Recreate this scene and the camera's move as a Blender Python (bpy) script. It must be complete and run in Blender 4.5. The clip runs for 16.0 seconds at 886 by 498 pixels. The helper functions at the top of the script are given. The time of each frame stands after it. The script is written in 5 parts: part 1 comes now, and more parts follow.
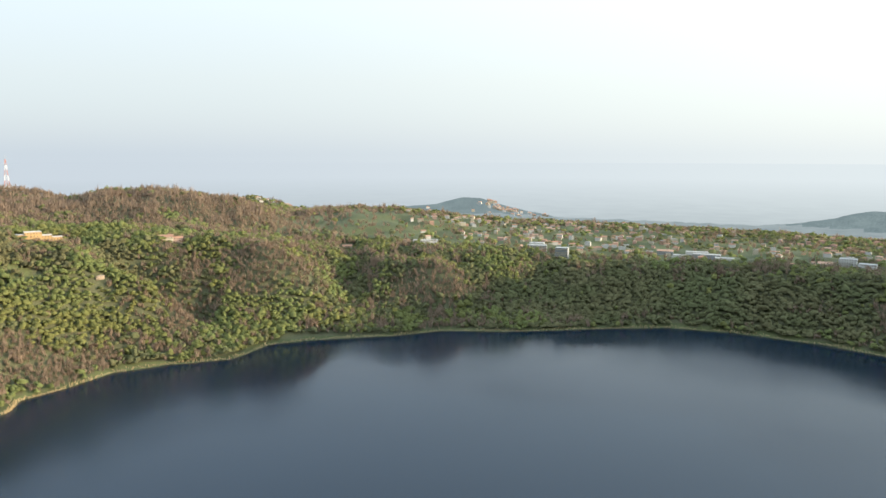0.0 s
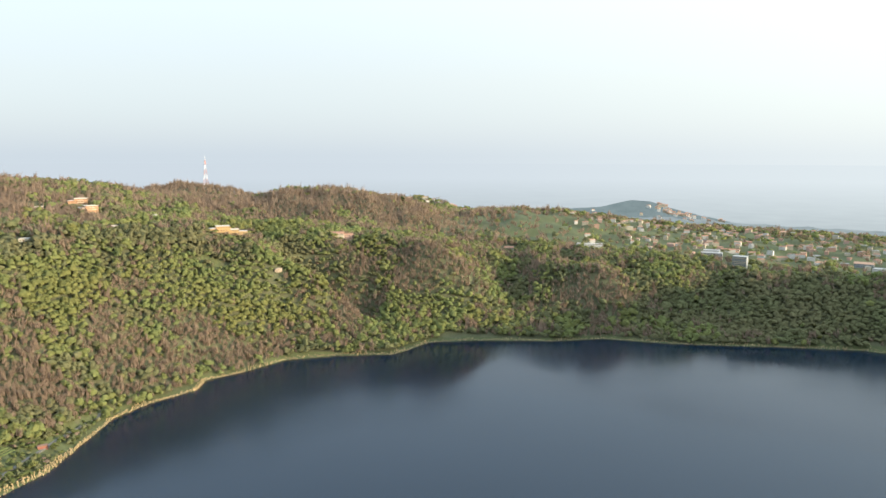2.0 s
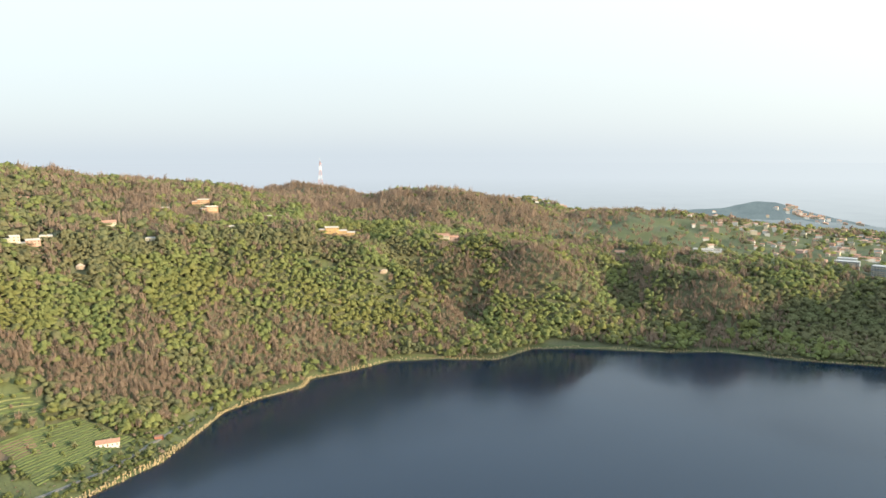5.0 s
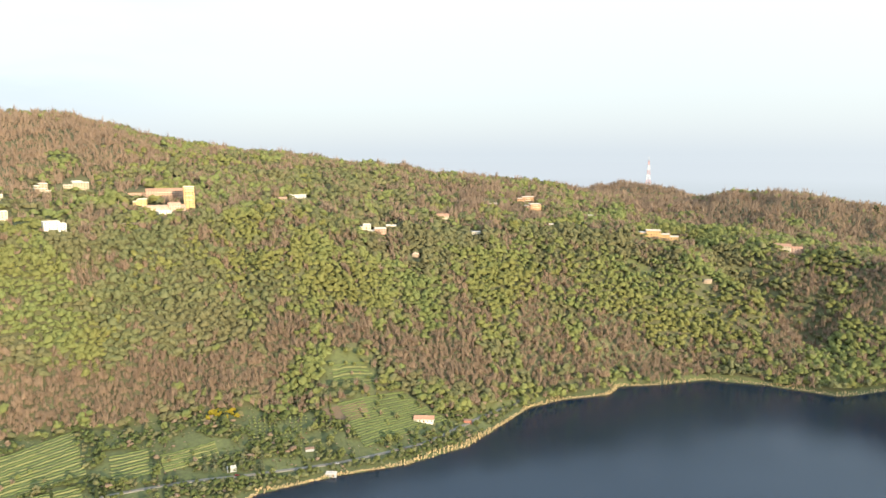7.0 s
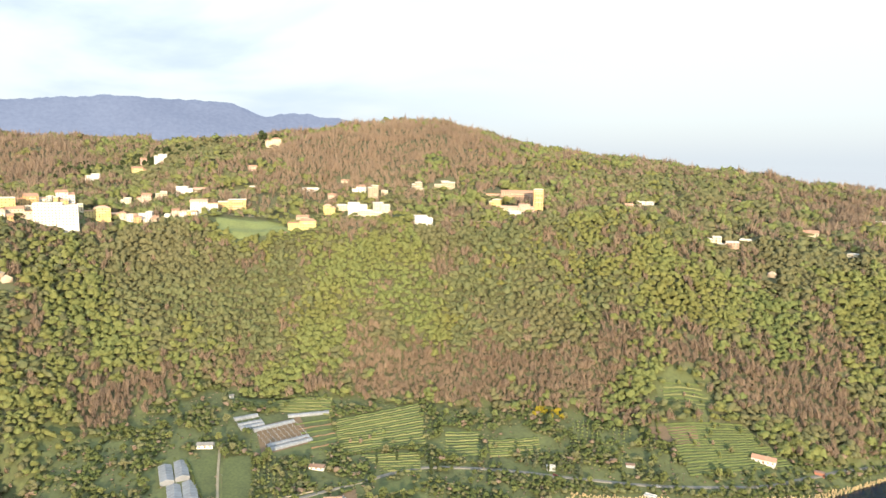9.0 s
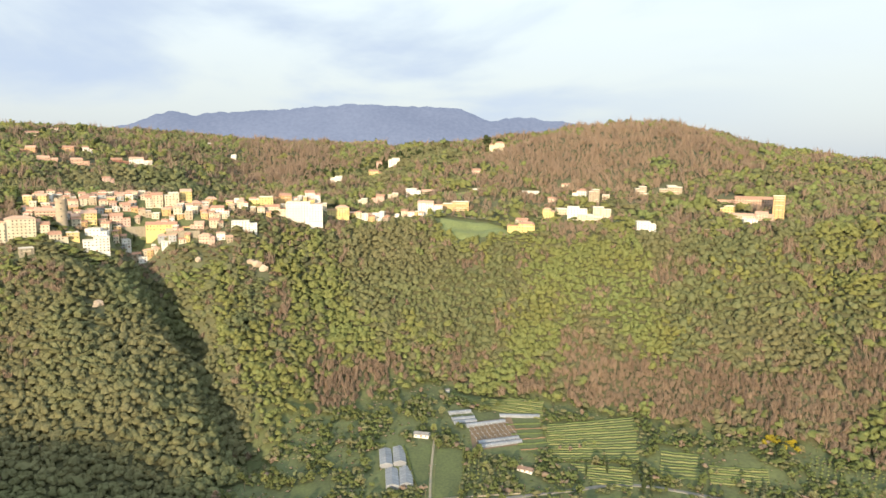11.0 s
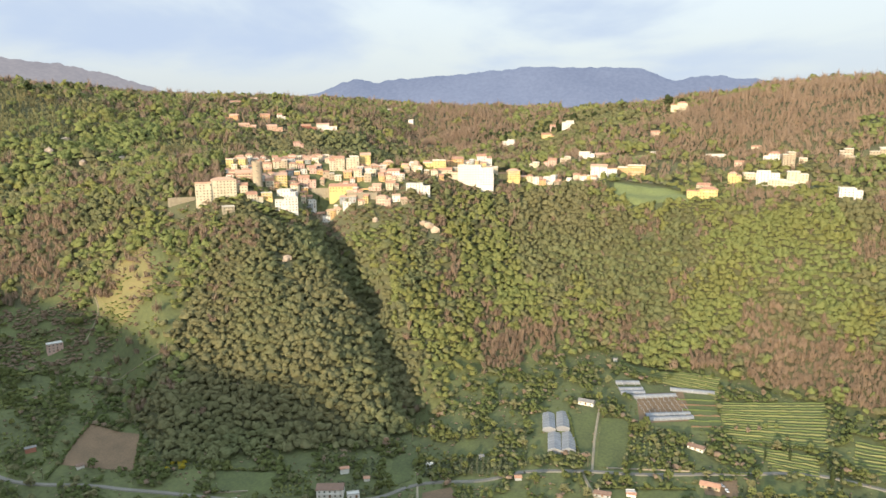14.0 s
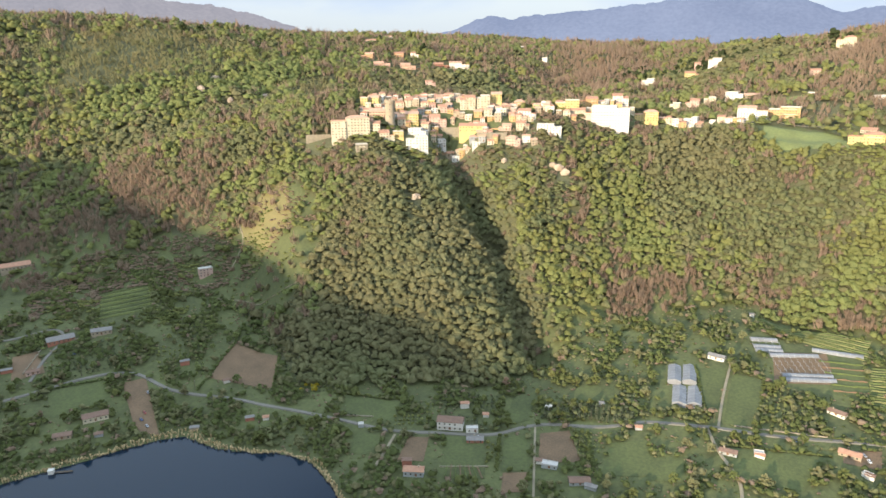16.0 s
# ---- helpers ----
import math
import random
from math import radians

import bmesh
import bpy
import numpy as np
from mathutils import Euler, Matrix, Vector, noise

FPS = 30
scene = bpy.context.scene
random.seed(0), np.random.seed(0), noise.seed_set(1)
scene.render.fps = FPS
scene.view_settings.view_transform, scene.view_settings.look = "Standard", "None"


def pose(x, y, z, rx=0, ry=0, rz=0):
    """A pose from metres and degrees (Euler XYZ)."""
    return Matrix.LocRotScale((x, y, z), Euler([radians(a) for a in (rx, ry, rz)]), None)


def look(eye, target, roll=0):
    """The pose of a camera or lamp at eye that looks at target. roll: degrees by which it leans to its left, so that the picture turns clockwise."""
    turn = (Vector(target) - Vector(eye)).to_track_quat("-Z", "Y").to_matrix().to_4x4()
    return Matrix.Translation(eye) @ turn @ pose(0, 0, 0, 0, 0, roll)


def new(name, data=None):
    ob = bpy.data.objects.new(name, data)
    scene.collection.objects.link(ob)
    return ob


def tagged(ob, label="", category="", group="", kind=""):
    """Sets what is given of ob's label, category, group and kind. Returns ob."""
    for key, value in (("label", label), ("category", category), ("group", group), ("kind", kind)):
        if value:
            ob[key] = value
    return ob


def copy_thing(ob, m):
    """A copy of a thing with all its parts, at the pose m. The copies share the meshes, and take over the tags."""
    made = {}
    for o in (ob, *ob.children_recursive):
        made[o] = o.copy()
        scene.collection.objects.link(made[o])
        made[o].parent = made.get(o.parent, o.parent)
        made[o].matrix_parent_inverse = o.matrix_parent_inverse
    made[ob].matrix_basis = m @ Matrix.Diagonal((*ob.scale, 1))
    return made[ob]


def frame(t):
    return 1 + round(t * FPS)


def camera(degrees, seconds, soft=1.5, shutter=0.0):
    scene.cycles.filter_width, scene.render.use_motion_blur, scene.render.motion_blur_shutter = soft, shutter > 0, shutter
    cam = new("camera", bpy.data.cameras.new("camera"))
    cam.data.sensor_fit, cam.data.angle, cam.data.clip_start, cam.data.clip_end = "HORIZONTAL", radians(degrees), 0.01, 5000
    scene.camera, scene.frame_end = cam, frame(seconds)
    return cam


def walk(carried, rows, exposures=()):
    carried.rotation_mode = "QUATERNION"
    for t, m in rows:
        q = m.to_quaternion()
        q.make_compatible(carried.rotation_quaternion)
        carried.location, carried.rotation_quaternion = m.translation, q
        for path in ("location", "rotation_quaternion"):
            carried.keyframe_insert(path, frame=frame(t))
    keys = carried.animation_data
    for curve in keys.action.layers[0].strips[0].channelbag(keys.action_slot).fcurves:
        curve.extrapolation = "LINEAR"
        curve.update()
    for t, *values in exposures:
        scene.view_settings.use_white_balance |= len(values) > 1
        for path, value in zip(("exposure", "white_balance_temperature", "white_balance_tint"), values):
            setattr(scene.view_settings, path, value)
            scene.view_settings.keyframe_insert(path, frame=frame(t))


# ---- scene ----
cam = camera(64.9, 16.0, soft=1.55)
# seconds, eye in metres above the lake, then yaw, pitch and lean in degrees
PATH_ROWS = [
    (0.0, 5.4, 4.4, 284.6, 0.20, -7.71, -0.06),
    (0.5, 5.5, 7.4, 284.4, 2.45, -7.66, -0.05),
    (1.0, 5.3, 11.1, 284.2, 5.49, -7.62, -0.05),
    (1.5, 5.3, 15.6, 283.9, 9.92, -7.62, -0.04),
    (2.0, 5.6, 19.8, 283.7, 13.64, -7.61, -0.07),
    (2.5, 5.9, 23.3, 283.6, 14.57, -7.59, 0.03),
    (3.0, 6.1, 26.5, 283.7, 15.70, -7.61, 0.12),
    (5.5, 10.8, 44.9, 289.9, 28.33, -7.81, 0.26),
    (6.0, 11.1, 51.8, 290.4, 35.85, -7.82, 0.23),
    (6.5, 10.3, 58.0, 290.7, 42.31, -7.86, 0.16),
    (7.0, 8.5, 63.3, 290.6, 49.41, -7.78, 0.11),
    (7.5, 7.0, 67.7, 290.4, 57.48, -7.56, -0.09),
    (8.0, 6.2, 71.8, 290.4, 64.68, -7.54, -0.34),
    (8.5, 5.5, 75.4, 290.4, 71.54, -7.52, -0.57),
    (9.0, 5.0, 78.7, 290.5, 77.99, -7.49, -0.74),
    (11.5, 1.0, 81.2, 291.1, 100.66, -7.45, -0.48),
    (12.0, -0.5, 82.2, 290.4, 105.83, -7.44, -0.41),
    (12.5, -1.4, 84.2, 289.6, 109.06, -7.39, -0.31),
    (13.0, -1.6, 85.4, 289.1, 109.30, -7.40, -0.12),
    (13.5, -1.6, 84.9, 289.1, 109.36, -8.92, 0.10),
    (14.0, -1.6, 84.1, 289.1, 110.15, -10.37, 0.19),
    (14.5, -2.0, 83.5, 289.1, 112.04, -11.58, 0.26),
    (15.0, -2.6, 83.1, 289.1, 115.04, -12.81, 0.35),
    (15.5, -3.5, 83.3, 288.9, 118.14, -14.00, 0.34),
    (16.0, -4.4, 83.9, 288.6, 120.81, -15.14, 0.39),
]
# the camera's own brightness, in stops
EXPOSURES = [(0.0, 0.98, 6300, 9), (3.0, 1.06, 6300, 9), (5.5, 1.12, 6400, 9), (8.5, 1.24, 6500, 10), (9.5, 1.20, 6500, 10), (12.5, 0.88, 6600, 10), (16.0, 1.06, 6200, 12)]
walk(cam, [(t, pose(x, y, z, 90 + pitch, lean, yaw)) for t, x, y, z, yaw, pitch, lean in PATH_ROWS], EXPOSURES)

# ---- world and light ----
SUN_AZ, SUN_EL = radians(-96.0), radians(9.5)      # azimuth counted like the camera's yaw
CLOUD_AZ = 135.0


def make_world():
    w = bpy.data.worlds.new("evening_sky")
    scene.world = w
    w.use_nodes = True
    nt = w.node_tree
    nt.nodes.clear()
    n, l = nt.nodes.new, nt.links.new
    out, bg = n("ShaderNodeOutputWorld"), n("ShaderNodeBackground")
    sky = n("ShaderNodeTexSky")
    sky.sky_type, sky.sun_disc = "NISHITA", False
    sky.sun_elevation, sky.sun_rotation = SUN_EL, -SUN_AZ
    sky.altitude, sky.air_density, sky.dust_density, sky.ozone_density = 400, 1.0, 3.0, 1.5
    co = n("ShaderNodeTexCoord")
    gain = n("ShaderNodeVectorMath")
    gain.operation = "SCALE"
    gain.inputs["Scale"].default_value = 0.10
    l(sky.outputs[0], gain.inputs[0])
    # thin bright veil of high cloud over the blue
    veil = n("ShaderNodeMix")
    veil.data_type = "RGBA"
    veil.inputs[0].default_value = 0.80
    rise = n("ShaderNodeSeparateXYZ")
    l(co.outputs["Generated"], rise.inputs[0])
    air = n("ShaderNodeValToRGB")
    stops = air.color_ramp.elements
    stops[0].position, stops[0].color = 0.0, (0.385, 0.425, 0.462, 1)
    stops[1].position, stops[1].color = 0.8, (0.78, 0.98, 1.20, 1)
    for pos, col in ((0.10, (0.45, 0.482, 0.490, 1)), (0.22, (0.515, 0.565, 0.575, 1)), (0.36, (0.56, 0.68, 0.78, 1))):
        stops.new(pos).color = col
    l(rise.outputs["Z"], air.inputs[0])
    sunward = n("ShaderNodeVectorMath")
    sunward.operation = "DOT_PRODUCT"
    sunward.inputs[1].default_value = (-math.sin(SUN_AZ), math.cos(SUN_AZ), 0.0)
    l(co.outputs["Generated"], sunward.inputs[0])
    near_sun = n("ShaderNodeMapRange")
    near_sun.interpolation_type = "SMOOTHSTEP"
    near_sun.inputs["From Min"].default_value, near_sun.inputs["From Max"].default_value = -0.75, 0.8
    l(sunward.outputs["Value"], near_sun.inputs["Value"])
    warm = n("ShaderNodeMix")
    warm.data_type = "RGBA"
    warm.blend_type = "MULTIPLY"
    warm.inputs[7].default_value = (1.38, 1.32, 1.20, 1)
    l(near_sun.outputs[0], warm.inputs[0])
    l(air.outputs[0], warm.inputs[6])
    l(warm.outputs[2], veil.inputs[7])
    l(gain.outputs[0], veil.inputs[6])
    # grey-blue cloud banks low over the eastern hills
    flat = n("ShaderNodeMapping")
    flat.inputs["Scale"].default_value = (1.0, 1.0, 3.6)
    l(co.outputs["Generated"], flat.inputs[0])
    puff = n("ShaderNodeTexNoise")
    puff.inputs["Scale"].default_value, puff.inputs["Detail"].default_value, puff.inputs["Roughness"].default_value = 1.9, 7, 0.52
    puff.inputs["Distortion"].default_value = 0.4
    l(flat.outputs[0], puff.inputs["Vector"])
    cut = n("ShaderNodeMapRange")
    cut.interpolation_type = "SMOOTHSTEP"
    cut.inputs["From Min"].default_value, cut.inputs["From Max"].default_value = 0.46, 0.66
    l(puff.outputs[0], cut.inputs["Value"])
    side = n("ShaderNodeVectorMath")
    side.operation = "DOT_PRODUCT"
    a = radians(CLOUD_AZ)
    side.inputs[1].default_value = (-math.sin(a), math.cos(a), 0.25)
    l(co.outputs["Generated"], side.inputs[0])
    east = n("ShaderNodeMapRange")
    east.interpolation_type = "SMOOTHSTEP"
    east.inputs["From Min"].default_value, east.inputs["From Max"].default_value = 0.30, 0.92
    l(side.outputs["Value"], east.inputs["Value"])
    mask = n("ShaderNodeMath")
    mask.operation = "MULTIPLY"
    l(cut.outputs[0], mask.inputs[0])
    l(east.outputs[0], mask.inputs[1])
    cloud = n("ShaderNodeMix")
    cloud.data_type = "RGBA"
    cloud.inputs[7].default_value = (0.30, 0.36, 0.45, 1)
    l(mask.outputs[0], cloud.inputs[0])
    l(veil.outputs[2], cloud.inputs[6])
    l(cloud.outputs[2], bg.inputs[0])
    l(bg.outputs[0], out.inputs[0])


make_world()
sun = new("sun", bpy.data.lights.new("sun", "SUN"))
sun.data.energy, sun.data.angle, sun.data.color = 4.9, radians(0.6), (1.0, 0.82, 0.57)
sun_dir = Vector((-math.sin(SUN_AZ) * math.cos(SUN_EL), math.cos(SUN_AZ) * math.cos(SUN_EL), math.sin(SUN_EL)))
sun.matrix_world = look(sun_dir * 500, (0, 0, 0))


# ---- materials ----
def material(name, colour, colour2=None, scale=0.05, rough=0.9, bump=0.0, island=0.0, metal=0.0, emit=0.0, spec=0.3, detail=6.0, grain=0.5):
    """Two-scale mottled surface; island: how much each loose piece differs."""
    m = bpy.data.materials.new(name)
    m.use_nodes = True
    nt = m.node_tree
    n, l = nt.nodes.new, nt.links.new
    b = nt.nodes["Principled BSDF"]
    b.inputs["Roughness"].default_value, b.inputs["Metallic"].default_value = rough, metal
    b.inputs["Specular IOR Level"].default_value = spec
    colour2 = colour2 or tuple(c * 0.7 for c in colour)
    geo = n("ShaderNodeNewGeometry")
    big, small = n("ShaderNodeTexNoise"), n("ShaderNodeTexNoise")
    big.inputs["Scale"].default_value, small.inputs["Scale"].default_value = scale, scale * 14
    big.inputs["Detail"].default_value = small.inputs["Detail"].default_value = detail
    l(geo.outputs["Position"], big.inputs["Vector"])
    l(geo.outputs["Position"], small.inputs["Vector"])
    add = n("ShaderNodeMath")
    add.operation = "MULTIPLY_ADD"
    add.inputs[1].default_value = grain
    l(small.outputs[0], add.inputs[0])
    half = n("ShaderNodeMath")
    half.operation = "MULTIPLY"
    half.inputs[1].default_value = 1.0 - grain
    l(big.outputs[0], half.inputs[0])
    l(half.outputs[0], add.inputs[2])
    ramp = n("ShaderNodeMapRange")
    ramp.inputs["From Min"].default_value, ramp.inputs["From Max"].default_value = 0.36, 0.64
    l(add.outputs[0], ramp.inputs["Value"])
    fac = ramp.outputs[0]
    if island:
        mixv = n("ShaderNodeMix")
        mixv.inputs[0].default_value = island
        l(fac, mixv.inputs[2])
        l(geo.outputs["Random Per Island"], mixv.inputs[3])
        fac = mixv.outputs[0]
    mix = n("ShaderNodeMix")
    mix.data_type = "RGBA"
    mix.inputs[6].default_value, mix.inputs[7].default_value = (*colour2, 1), (*colour, 1)
    l(fac, mix.inputs[0])
    if not emit:
        l(mix.outputs[2], b.inputs["Base Color"])
    if bump:
        bp = n("ShaderNodeBump")
        bp.inputs["Distance"].default_value, bp.inputs["Strength"].default_value = bump, 1.0
        l(small.outputs[0], bp.inputs["Height"])
        l(bp.outputs[0], b.inputs["Normal"])
    # emit: far land glows in its own haze-tinted colour instead of being lit
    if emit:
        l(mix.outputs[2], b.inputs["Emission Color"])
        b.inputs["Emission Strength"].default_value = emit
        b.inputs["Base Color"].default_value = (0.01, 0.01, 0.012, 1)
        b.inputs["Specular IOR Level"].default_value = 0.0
    return m


GRASS = material("meadow_grass", (0.098, 0.108, 0.040), (0.054, 0.060, 0.025), 0.02, bump=0.5)


def plain_material():
    """Pale glowing fields, with haze painted into their colour more and more towards the horizon."""
    m = bpy.data.materials.new("painted_haze_plain")
    m.use_nodes = True
    nt = m.node_tree
    n, l = nt.nodes.new, nt.links.new
    b = nt.nodes["Principled BSDF"]
    b.inputs["Roughness"].default_value, b.inputs["Specular IOR Level"].default_value = 1.0, 0.0
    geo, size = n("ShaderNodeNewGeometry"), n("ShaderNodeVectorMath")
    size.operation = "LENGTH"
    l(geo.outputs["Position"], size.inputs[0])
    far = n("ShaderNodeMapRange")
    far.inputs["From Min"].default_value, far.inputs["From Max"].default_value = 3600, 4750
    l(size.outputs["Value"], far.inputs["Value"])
    patch = n("ShaderNodeTexVoronoi")
    patch.inputs["Scale"].default_value = 0.012
    l(geo.outputs["Position"], patch.inputs["Vector"])
    bits = n("ShaderNodeTexNoise")
    bits.inputs["Scale"].default_value, bits.inputs["Detail"].default_value, bits.inputs["Roughness"].default_value = 1.0, 9, 0.65
    stretch = n("ShaderNodeMapping")
    stretch.inputs["Scale"].default_value = (0.005, 0.005, 0.075)
    l(geo.outputs["Position"], stretch.inputs[0])
    l(stretch.outputs[0], bits.inputs["Vector"])
    land_mix = n("ShaderNodeMix")
    land_mix.data_type = "RGBA"
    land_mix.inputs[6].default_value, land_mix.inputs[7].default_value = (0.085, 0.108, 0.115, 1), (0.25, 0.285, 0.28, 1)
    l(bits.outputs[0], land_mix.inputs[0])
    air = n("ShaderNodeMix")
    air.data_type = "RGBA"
    # painted haze colour, paler and warmer on the sunward side
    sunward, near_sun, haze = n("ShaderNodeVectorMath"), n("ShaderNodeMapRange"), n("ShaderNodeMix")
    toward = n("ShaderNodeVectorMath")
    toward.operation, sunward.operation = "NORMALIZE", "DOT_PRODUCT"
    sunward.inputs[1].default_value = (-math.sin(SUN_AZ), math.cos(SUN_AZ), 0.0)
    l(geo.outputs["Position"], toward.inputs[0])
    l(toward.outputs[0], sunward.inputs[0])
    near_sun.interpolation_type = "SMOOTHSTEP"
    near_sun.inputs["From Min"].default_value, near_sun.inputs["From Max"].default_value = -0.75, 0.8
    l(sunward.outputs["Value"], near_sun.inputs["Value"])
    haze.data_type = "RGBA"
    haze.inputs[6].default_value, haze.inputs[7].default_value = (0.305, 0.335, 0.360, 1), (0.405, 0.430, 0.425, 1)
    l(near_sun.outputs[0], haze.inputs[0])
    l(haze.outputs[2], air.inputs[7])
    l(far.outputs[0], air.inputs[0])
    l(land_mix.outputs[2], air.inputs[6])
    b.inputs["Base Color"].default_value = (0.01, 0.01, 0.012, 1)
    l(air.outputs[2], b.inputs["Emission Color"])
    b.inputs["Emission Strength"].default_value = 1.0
    return m


FAR_PLAIN = plain_material()
# far wooded hill glows, with distance haze painted into its colour
FAR_WOOD = material("painted_haze_wooded_hill", (0.140, 0.175, 0.172), (0.080, 0.106, 0.110), 0.012, emit=1.0, grain=0.6)
FOREST_FLOOR = material("leaf_litter_and_scrub", (0.105, 0.105, 0.05), (0.06, 0.06, 0.032), 0.05, bump=0.6)
# both mountain colours glow, the haze painted in
MOUNTAIN = material("painted_haze_mountain", (0.175, 0.205, 0.275), (0.135, 0.162, 0.228), 0.003, emit=1.0)
BROWN_MOUNTAIN = material("painted_haze_brown_mountain", (0.215, 0.205, 0.215), (0.165, 0.162, 0.178), 0.004, emit=1.0)


def leaf_material(name, bright, dark, warm=None, glow=0.35, cell=0.55):
    """Foliage that lets some light through: tones by stand, by crown and by spray of leaves."""
    m = bpy.data.materials.new(name)
    m.use_nodes = True
    nt = m.node_tree
    nt.nodes.clear()
    n, l = nt.nodes.new, nt.links.new
    out, body, thin, both = n("ShaderNodeOutputMaterial"), n("ShaderNodeBsdfDiffuse"), n("ShaderNodeBsdfTranslucent"), n("ShaderNodeMixShader")
    geo, clumps, stand, drift, crown = n("ShaderNodeNewGeometry"), n("ShaderNodeTexNoise"), n("ShaderNodeTexNoise"), n("ShaderNodeTexNoise"), n("ShaderNodeAttribute")
    crown.attribute_name = "tone"
    clumps.inputs["Scale"].default_value, clumps.inputs["Detail"].default_value = cell, 3
    stand.inputs["Scale"].default_value, stand.inputs["Detail"].default_value = 0.022, 5
    drift.inputs["Scale"].default_value, drift.inputs["Detail"].default_value = 0.009, 4
    for tex in (clumps, stand, drift):
        l(geo.outputs["Position"], tex.inputs["Vector"])
    total = None
    for socket, weight in ((clumps.outputs[0], 0.26), (geo.outputs["Random Per Island"], 0.10), (crown.outputs["Fac"], 0.34), (stand.outputs[0], 0.40)):
        step = n("ShaderNodeMath")
        step.operation = "MULTIPLY_ADD"
        step.inputs[1].default_value = weight
        step.inputs[2].default_value = 0.0
        l(socket, step.inputs[0])
        if total is not None:
            l(total, step.inputs[2])
        total = step.outputs[0]
    mix = n("ShaderNodeMix")
    mix.data_type = "RGBA"
    mix.inputs[6].default_value, mix.inputs[7].default_value = (*dark, 1), (*bright, 1)
    l(total, mix.inputs[0])
    # whole stands lean to a second hue
    part_warm = n("ShaderNodeMapRange")
    part_warm.inputs["From Min"].default_value, part_warm.inputs["From Max"].default_value = 0.42, 0.62
    l(drift.outputs[0], part_warm.inputs["Value"])
    hue = n("ShaderNodeMix")
    hue.data_type = "RGBA"
    hue.blend_type = "MULTIPLY"
    hue.inputs[7].default_value = (*(warm or (1.0, 1.0, 1.0)), 1)
    l(part_warm.outputs[0], hue.inputs[0])
    l(mix.outputs[2], hue.inputs[6])
    l(hue.outputs[2], body.inputs[0])
    l(hue.outputs[2], thin.inputs[0])
    both.inputs[0].default_value = glow
    l(body.outputs[0], both.inputs[1])
    l(thin.outputs[0], both.inputs[2])
    masses, relief = n("ShaderNodeTexNoise"), n("ShaderNodeBump")
    masses.inputs["Scale"].default_value, masses.inputs["Detail"].default_value = 0.9, 2
    relief.inputs["Distance"].default_value, relief.inputs["Strength"].default_value = 1.1, 0.7
    l(geo.outputs["Position"], masses.inputs["Vector"])
    l(masses.outputs[0], relief.inputs["Height"])
    l(relief.outputs[0], body.inputs["Normal"])
    l(both.outputs[0], out.inputs[0])
    return m


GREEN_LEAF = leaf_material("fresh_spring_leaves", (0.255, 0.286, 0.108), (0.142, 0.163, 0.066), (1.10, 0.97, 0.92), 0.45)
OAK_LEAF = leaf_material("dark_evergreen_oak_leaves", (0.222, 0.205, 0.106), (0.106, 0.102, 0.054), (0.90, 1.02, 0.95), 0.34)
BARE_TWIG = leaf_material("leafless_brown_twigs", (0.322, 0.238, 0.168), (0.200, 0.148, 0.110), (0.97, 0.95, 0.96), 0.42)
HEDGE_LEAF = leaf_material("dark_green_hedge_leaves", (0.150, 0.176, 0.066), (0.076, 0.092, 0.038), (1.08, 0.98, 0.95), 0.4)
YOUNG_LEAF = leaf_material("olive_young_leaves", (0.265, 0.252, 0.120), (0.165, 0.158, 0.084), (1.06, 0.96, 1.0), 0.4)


def water_material():
    m = bpy.data.materials.new("lake_water")
    m.use_nodes = True
    nt = m.node_tree
    n, l = nt.nodes.new, nt.links.new
    b = nt.nodes["Principled BSDF"]
    b.inputs["Base Color"].default_value = (0.003, 0.011, 0.023, 1)
    b.inputs["Specular IOR Level"].default_value = 0.5
    b.inputs["IOR"].default_value = 1.33
    geo, noise_a = n("ShaderNodeNewGeometry"), n("ShaderNodeTexNoise")
    noise_a.inputs["Scale"].default_value, noise_a.inputs["Detail"].default_value = 0.35, 4
    l(geo.outputs["Position"], noise_a.inputs["Vector"])
    wind, ruffle = n("ShaderNodeTexNoise"), n("ShaderNodeMapRange")
    wind.inputs["Scale"].default_value, wind.inputs["Detail"].default_value = 0.0035, 3
    l(geo.outputs["Position"], wind.inputs["Vector"])
    ruffle.inputs["From Min"].default_value, ruffle.inputs["From Max"].default_value = 0.35, 0.65
    ruffle.inputs["To Min"].default_value, ruffle.inputs["To Max"].default_value = 0.08, 0.24
    l(wind.outputs[0], ruffle.inputs["Value"])
    l(ruffle.outputs[0], b.inputs["Roughness"])
    bp = n("ShaderNodeBump")
    bp.inputs["Distance"].default_value, bp.inputs["Strength"].default_value = 0.10, 0.5
    l(noise_a.outputs[0], bp.inputs["Height"])
    l(bp.outputs[0], b.inputs["Normal"])
    return m


WATER = water_material()

# ---- the land: a crater lake, its shelf, wall, rim and the hills behind ----
HUB = (0.0, 60.0)          # bearings and distances below are counted from here, bearings like the camera's yaw
SHORE = [(-527, 310), (-511, 380), (-488, 444), (-481, 516), (-498, 582), (-514, 640), (-506, 690), (-480, 745), (-489, 782), (-460, 825),
         (-431, 889), (-372, 924), (-294, 950), (-281, 974), (-262, 1024), (-194, 1054), (-73, 1079), (0, 1112), (108, 1106), (250, 1124),
         (374, 1135), (472, 1101), (572, 1034), (660, 940), (860, 700), (900, 300), (700, -150), (350, -420), (0, -440), (-216, -410),
         (-244, -396), (-279, -380), (-313, -364), (-326, -350), (-326, -314), (-335, -287), (-347, -263), (-348, -237), (-338, -215), (-322, -188),
